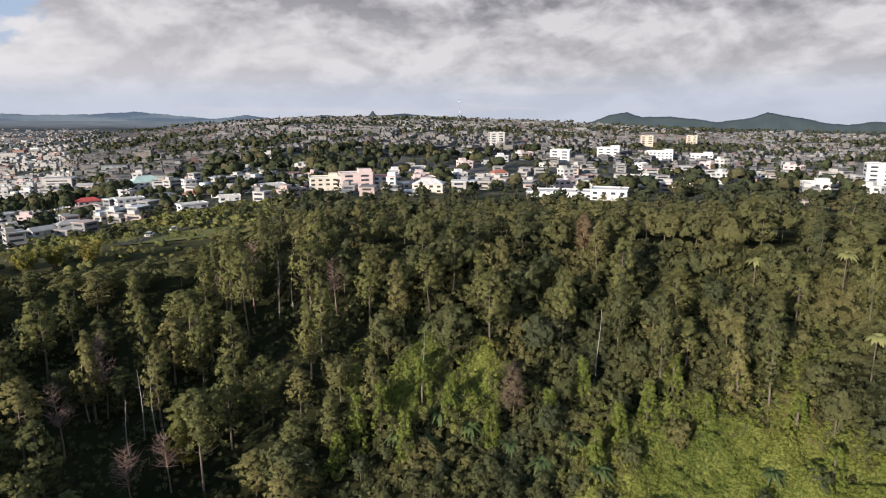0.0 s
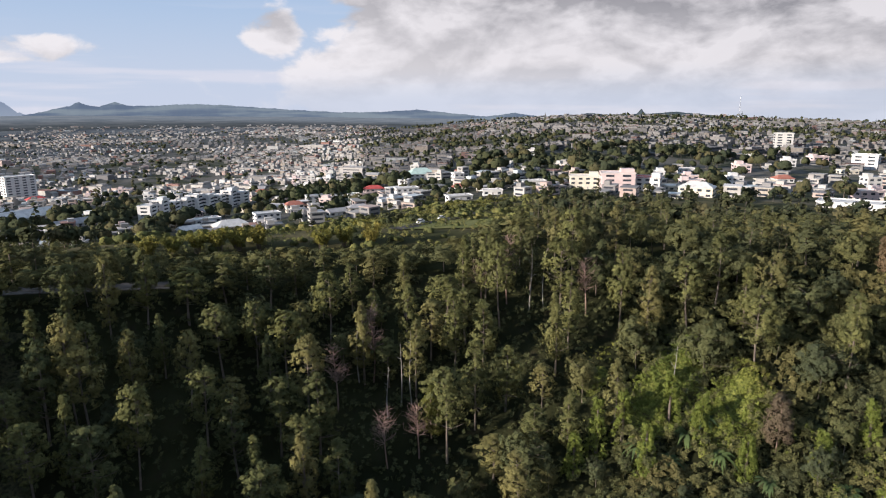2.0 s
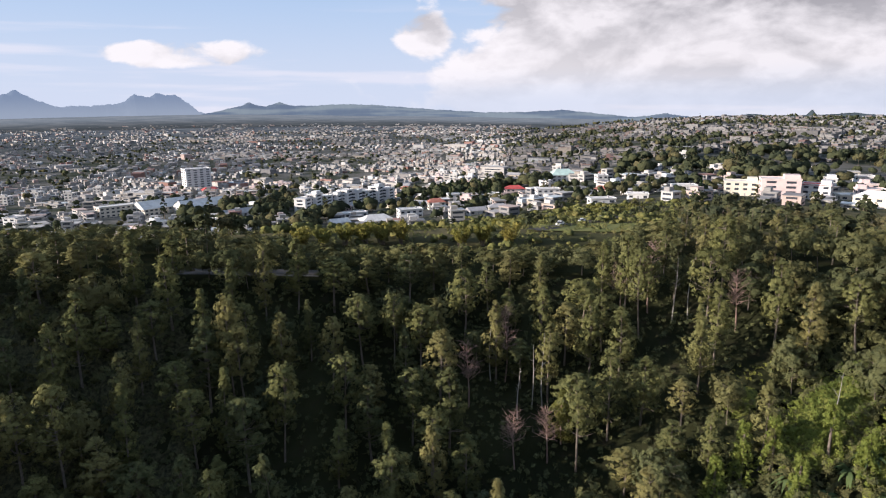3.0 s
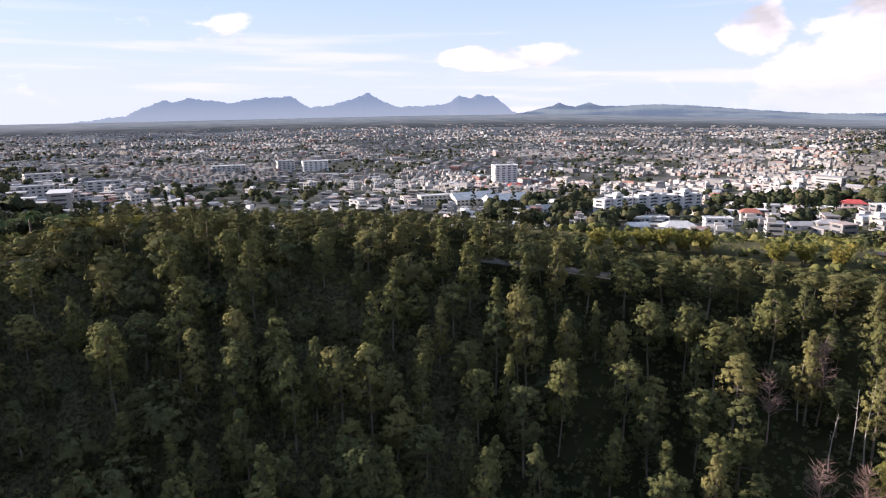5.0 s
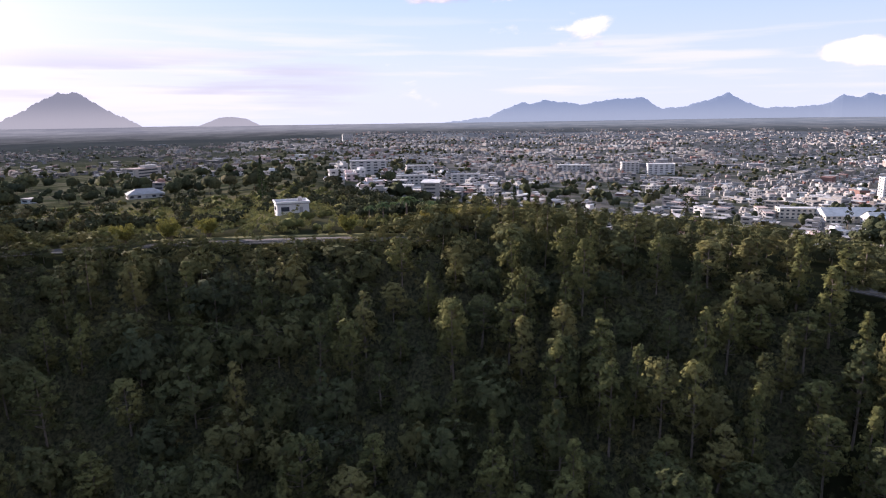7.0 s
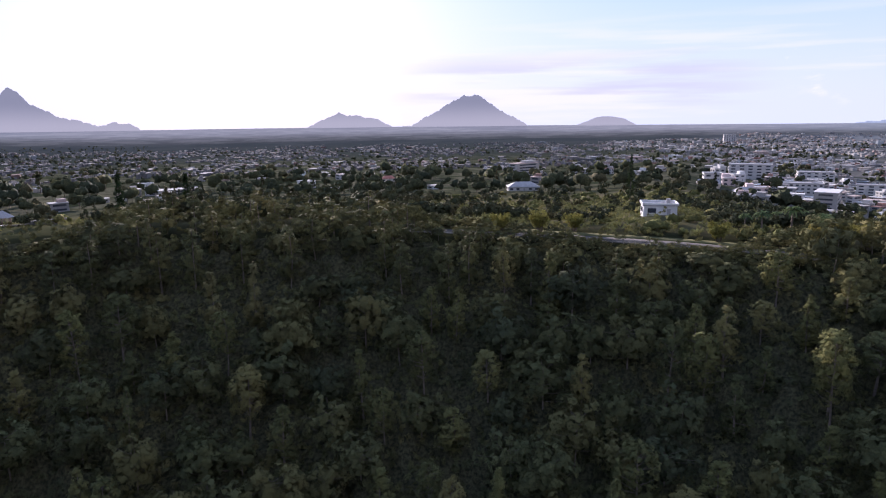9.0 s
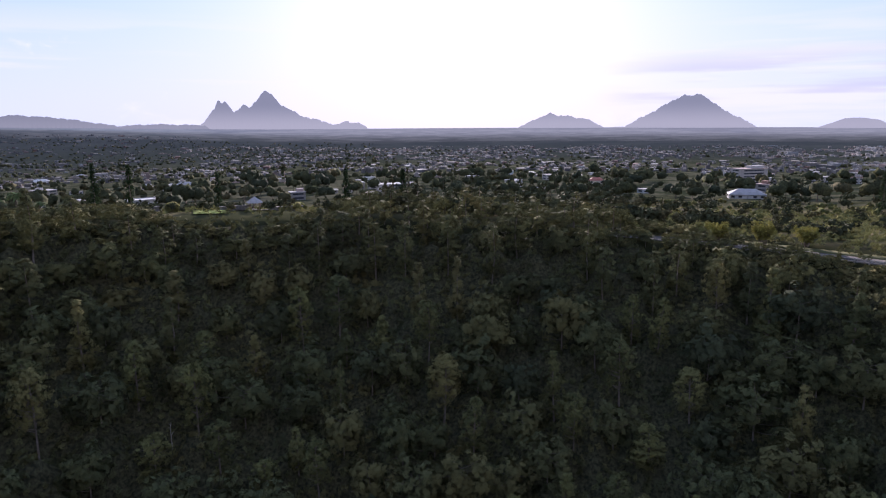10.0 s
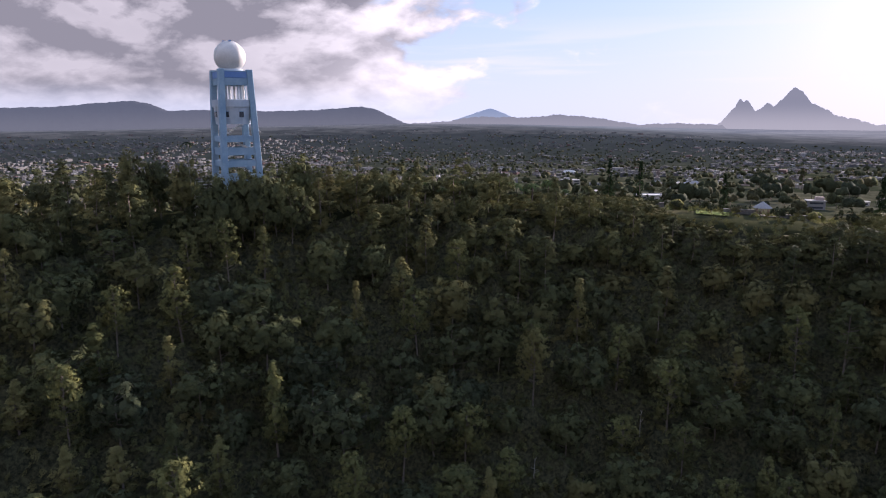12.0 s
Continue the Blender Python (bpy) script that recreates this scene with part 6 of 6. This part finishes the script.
# ---- plants of the rim and town edge ----
def hedge(az0, d0, az1, d1, tall):
    a, b = under_sight(az0, d0, 0, 150, 400), under_sight(az1, d1, 0, 150, 400)
    rg = np.random.default_rng(int(az0 * 10))
    n = int((b - a).length / 0.8)
    t = np.linspace(0, 1, n)
    x, y = a.x + (b.x - a.x) * t, a.y + (b.y - a.y) * t
    c = np.stack([x, y, land(x, y) + tall * 0.5], 1)
    root = thing("hedge", "long clipped yellow-green hedge", "hedge")
    v, q = leaves(rg, c, np.full(n, 1.1), 24, 0.7, tall / 2.0)
    part("leaf_mass", bake("leaf_mass", v, q, [YELLOW]), root)
    part("stem", bake("stem", *tube(c - (0, 0, tall * 0.3), np.full(n, 0.12), 4), [BARK]), root)


hedge(27.5, -9.3, 18.5, -8.6, 2.4)
hedge(28.5, -9.9, 20.5, -9.0, 2.2)
hedge(33.0, -10.6, 29.5, -10.2, 2.6)


def bamboo(seed, tall):
    rg = np.random.default_rng(seed)
    root = thing("bamboo_clump", "yellow-green bamboo clump with drooping tips", "bamboo", "bamboo along the rim")
    tips, wood = [], []
    for k in range(26):
        a, s = rg.uniform(0, 6.283), rg.uniform(0.1, 0.8)
        out = np.array([math.cos(a), math.sin(a), 0])
        h = tall * rg.uniform(0.65, 1.05)
        p = [out * s, out * (s + 0.35) + (0, 0, h * 0.55), out * (s + 1.5) + (0, 0, h)]
        wood.append(tube(p, [0.05, 0.04, 0.012], 4))
        tips += [p[1] * 0.5 + p[2] * 0.5 + (0, 0, 0.2), p[2], p[1]]
    part("canes", bake("canes", *join(wood), [BARK]), root)
    part("leaf_mass", bake("leaf_mass", *leaves(rg, tips, np.full(len(tips), 0.75), 9, 0.6, 0.9, 2.0), [YELLOW]), root)
    return root


for i, (az, drop, tall) in enumerate([(46.5, -10.7, 5), (44.8, -10.6, 6), (43.2, -10.8, 5), (41.5, -10.6, 6), (50.4, -10.9, 5), (48.4, -11.0, 4), (92.0, -8.8, 5), (93.6, -8.9, 6), (90.4, -8.8, 5), (95.2, -9.1, 4), (114.5, -8.9, 4),
                                      (117.5, -8.8, 5), (121.0, -9.0, 4), (102.5, -9.3, 4), (31.5, -10.9, 6), (34.0, -11.0, 5), (36.0, -11.2, 5)]):
    bamboo(700 + i, tall).matrix_world = pose(*under_sight(az, drop, tall * 0.8, 150, 330), 0, 0, 40 * i)


def conifer(seed, tall):
    root = thing("cypress_tree", "tall dark green conifer above the gardens", "tree", "dark conifers")
    wood, crown = tree_parts("spire", seed, tall, 16, 0.8)
    part("trunk", bake("trunk", *wood, [BARK]), root)
    part("crown", bake("crown", *crown, [SPIRE]), root)
    return root


for i, (az, drop, tall, far) in enumerate([(33.4, -6.6, 17, 600), (34.3, -6.3, 20, 600), (35.2, -6.6, 18, 600), (36.0, -6.4, 21, 600), (36.9, -6.7, 18, 600), (37.8, -6.6, 19, 600), (32.4, -6.9, 16, 600), (38.6, -7.1, 16, 600), (86.3, -6.7, 16, 330), (87.6, -6.3, 18, 330),
                                           (88.9, -6.9, 15, 330), (109.8, -3.6, 22, 900), (155.0, -4.4, 16, 700), (173.0, -3.2, 18, 900), (148.0, -4.3, 15, 700), (163.8, -4.3, 16, 700), (127.5, -4.2, 15, 800), (170.5, -3.4, 18, 900), (15.6, -5.9, 14, 700), (153.0, -4.2, 14, 800)]):
    conifer(800 + i, tall).matrix_world = pose(*under_sight(az, drop, tall, 170, far), 0, 0, 30 * i)

tall_palm = thing("palm_tree", "tall palm with a pale trunk beside the tower", "tree", at=under_sight(209.0, -1.4, 17.0, 120, 260))
part("trunk", bake("trunk", *tube([(0, 0, -0.5), (0.15, 0, 8), (0.1, 0, 16)], [0.22, 0.17, 0.14], 8), [BLEACHED]), tall_palm)
part("crown", bake("crown", *palm_mesh(900, 26, 2.0, np.array([0.1, 0, 16.0]), 0.2), [SPIRE]), tall_palm)

palms = []
for s in range(3):
    root = thing("fan_palm", "garden palm with a round crown of arching fronds", "tree", "palms along the rim gardens")
    part("trunk", bake("trunk", *tube([(0, 0, -0.5), (0.1, 0, 2.6), (0.05, 0.1, 5.0)], [0.24, 0.19, 0.17], 7), [BARK]), root)
    part("crown", bake("crown", *palm_mesh(930 + s, 44, 2.7, np.array([0.05, 0.1, 5.0]), 0.2), [PALM]), root)
    palms.append(root)
for i, (az, drop) in enumerate([(96.2, -7.4), (97.3, -7.1), (98.4, -7.3), (99.4, -7.6), (95.0, -7.6), (100.6, -7.9), (181.0, -3.9), (182.4, -3.6), (183.6, -3.8), (184.9, -3.5), (186.1, -3.9), (187.6, -4.0),
                                (179.6, -4.4), (178.2, -4.7), (176.8, -5.0), (189.2, -4.2), (185.5, -4.6), (180.3, -4.9)]):
    size = 1.0 + 0.25 * math.sin(i * 2.1)
    p = under_sight(az, drop, 6.0 * size, 150, 260)
    m = pose(p.x, p.y, p.z, 0, 0, 57 * i) @ Matrix.Diagonal((size, size, size, 1))
    if i < 3:
        palms[i].matrix_world = m
    else:
        copy_thing(palms[i % 3], m @ Matrix.Diagonal([1 / k for k in palms[i % 3].scale] + [1]))

steps = thing("outdoor_steps", "pale slatted outdoor steps below the tower", "steps", at=place(207.9, 146.0), turn=205)
for k in range(9):
    part("tread", from_bm("tread", box_bm(5.2 - 0.2 * k, 0.5, 0.28, (0, 0.45 * k, 2.5 + 0.62 * k)), WALLS[2], 0.02), steps)
for sx in (-2.7, 2.7):
    part("stringer", bake("stringer", *tube([(sx, -0.4, 0), (sx * 0.8, 4.0, 8.2)], [0.2, 0.2], 4), [WALLS[2]]), steps)


def radio_mast(az, r, tall):
    root = thing("radio_mast", "slender grey lattice radio mast on the ridge", "mast", at=place(az, r))
    for k in range(3):
        a = k * 2.094
        part("leg", bake("leg", *tube([(1.6 * math.cos(a), 1.6 * math.sin(a), 0), (0.35 * math.cos(a), 0.35 * math.sin(a), tall)], [0.28, 0.16], 4), [STEEL]), root)
    for i in range(14):
        z0, z1 = tall * i / 14, tall * (i + 1) / 14
        f0, f1 = 1.6 - 1.25 * i / 14, 1.6 - 1.25 * (i + 1) / 14
        for k in range(3):
            a, b = k * 2.094, (k + 1) * 2.094
            part("brace", bake("brace", *tube([(f0 * math.cos(a), f0 * math.sin(a), z0), (f1 * math.cos(b), f1 * math.sin(b), z1)], [0.1, 0.1], 3), [STEEL]), root)


radio_mast(0.6, 1780, 55)
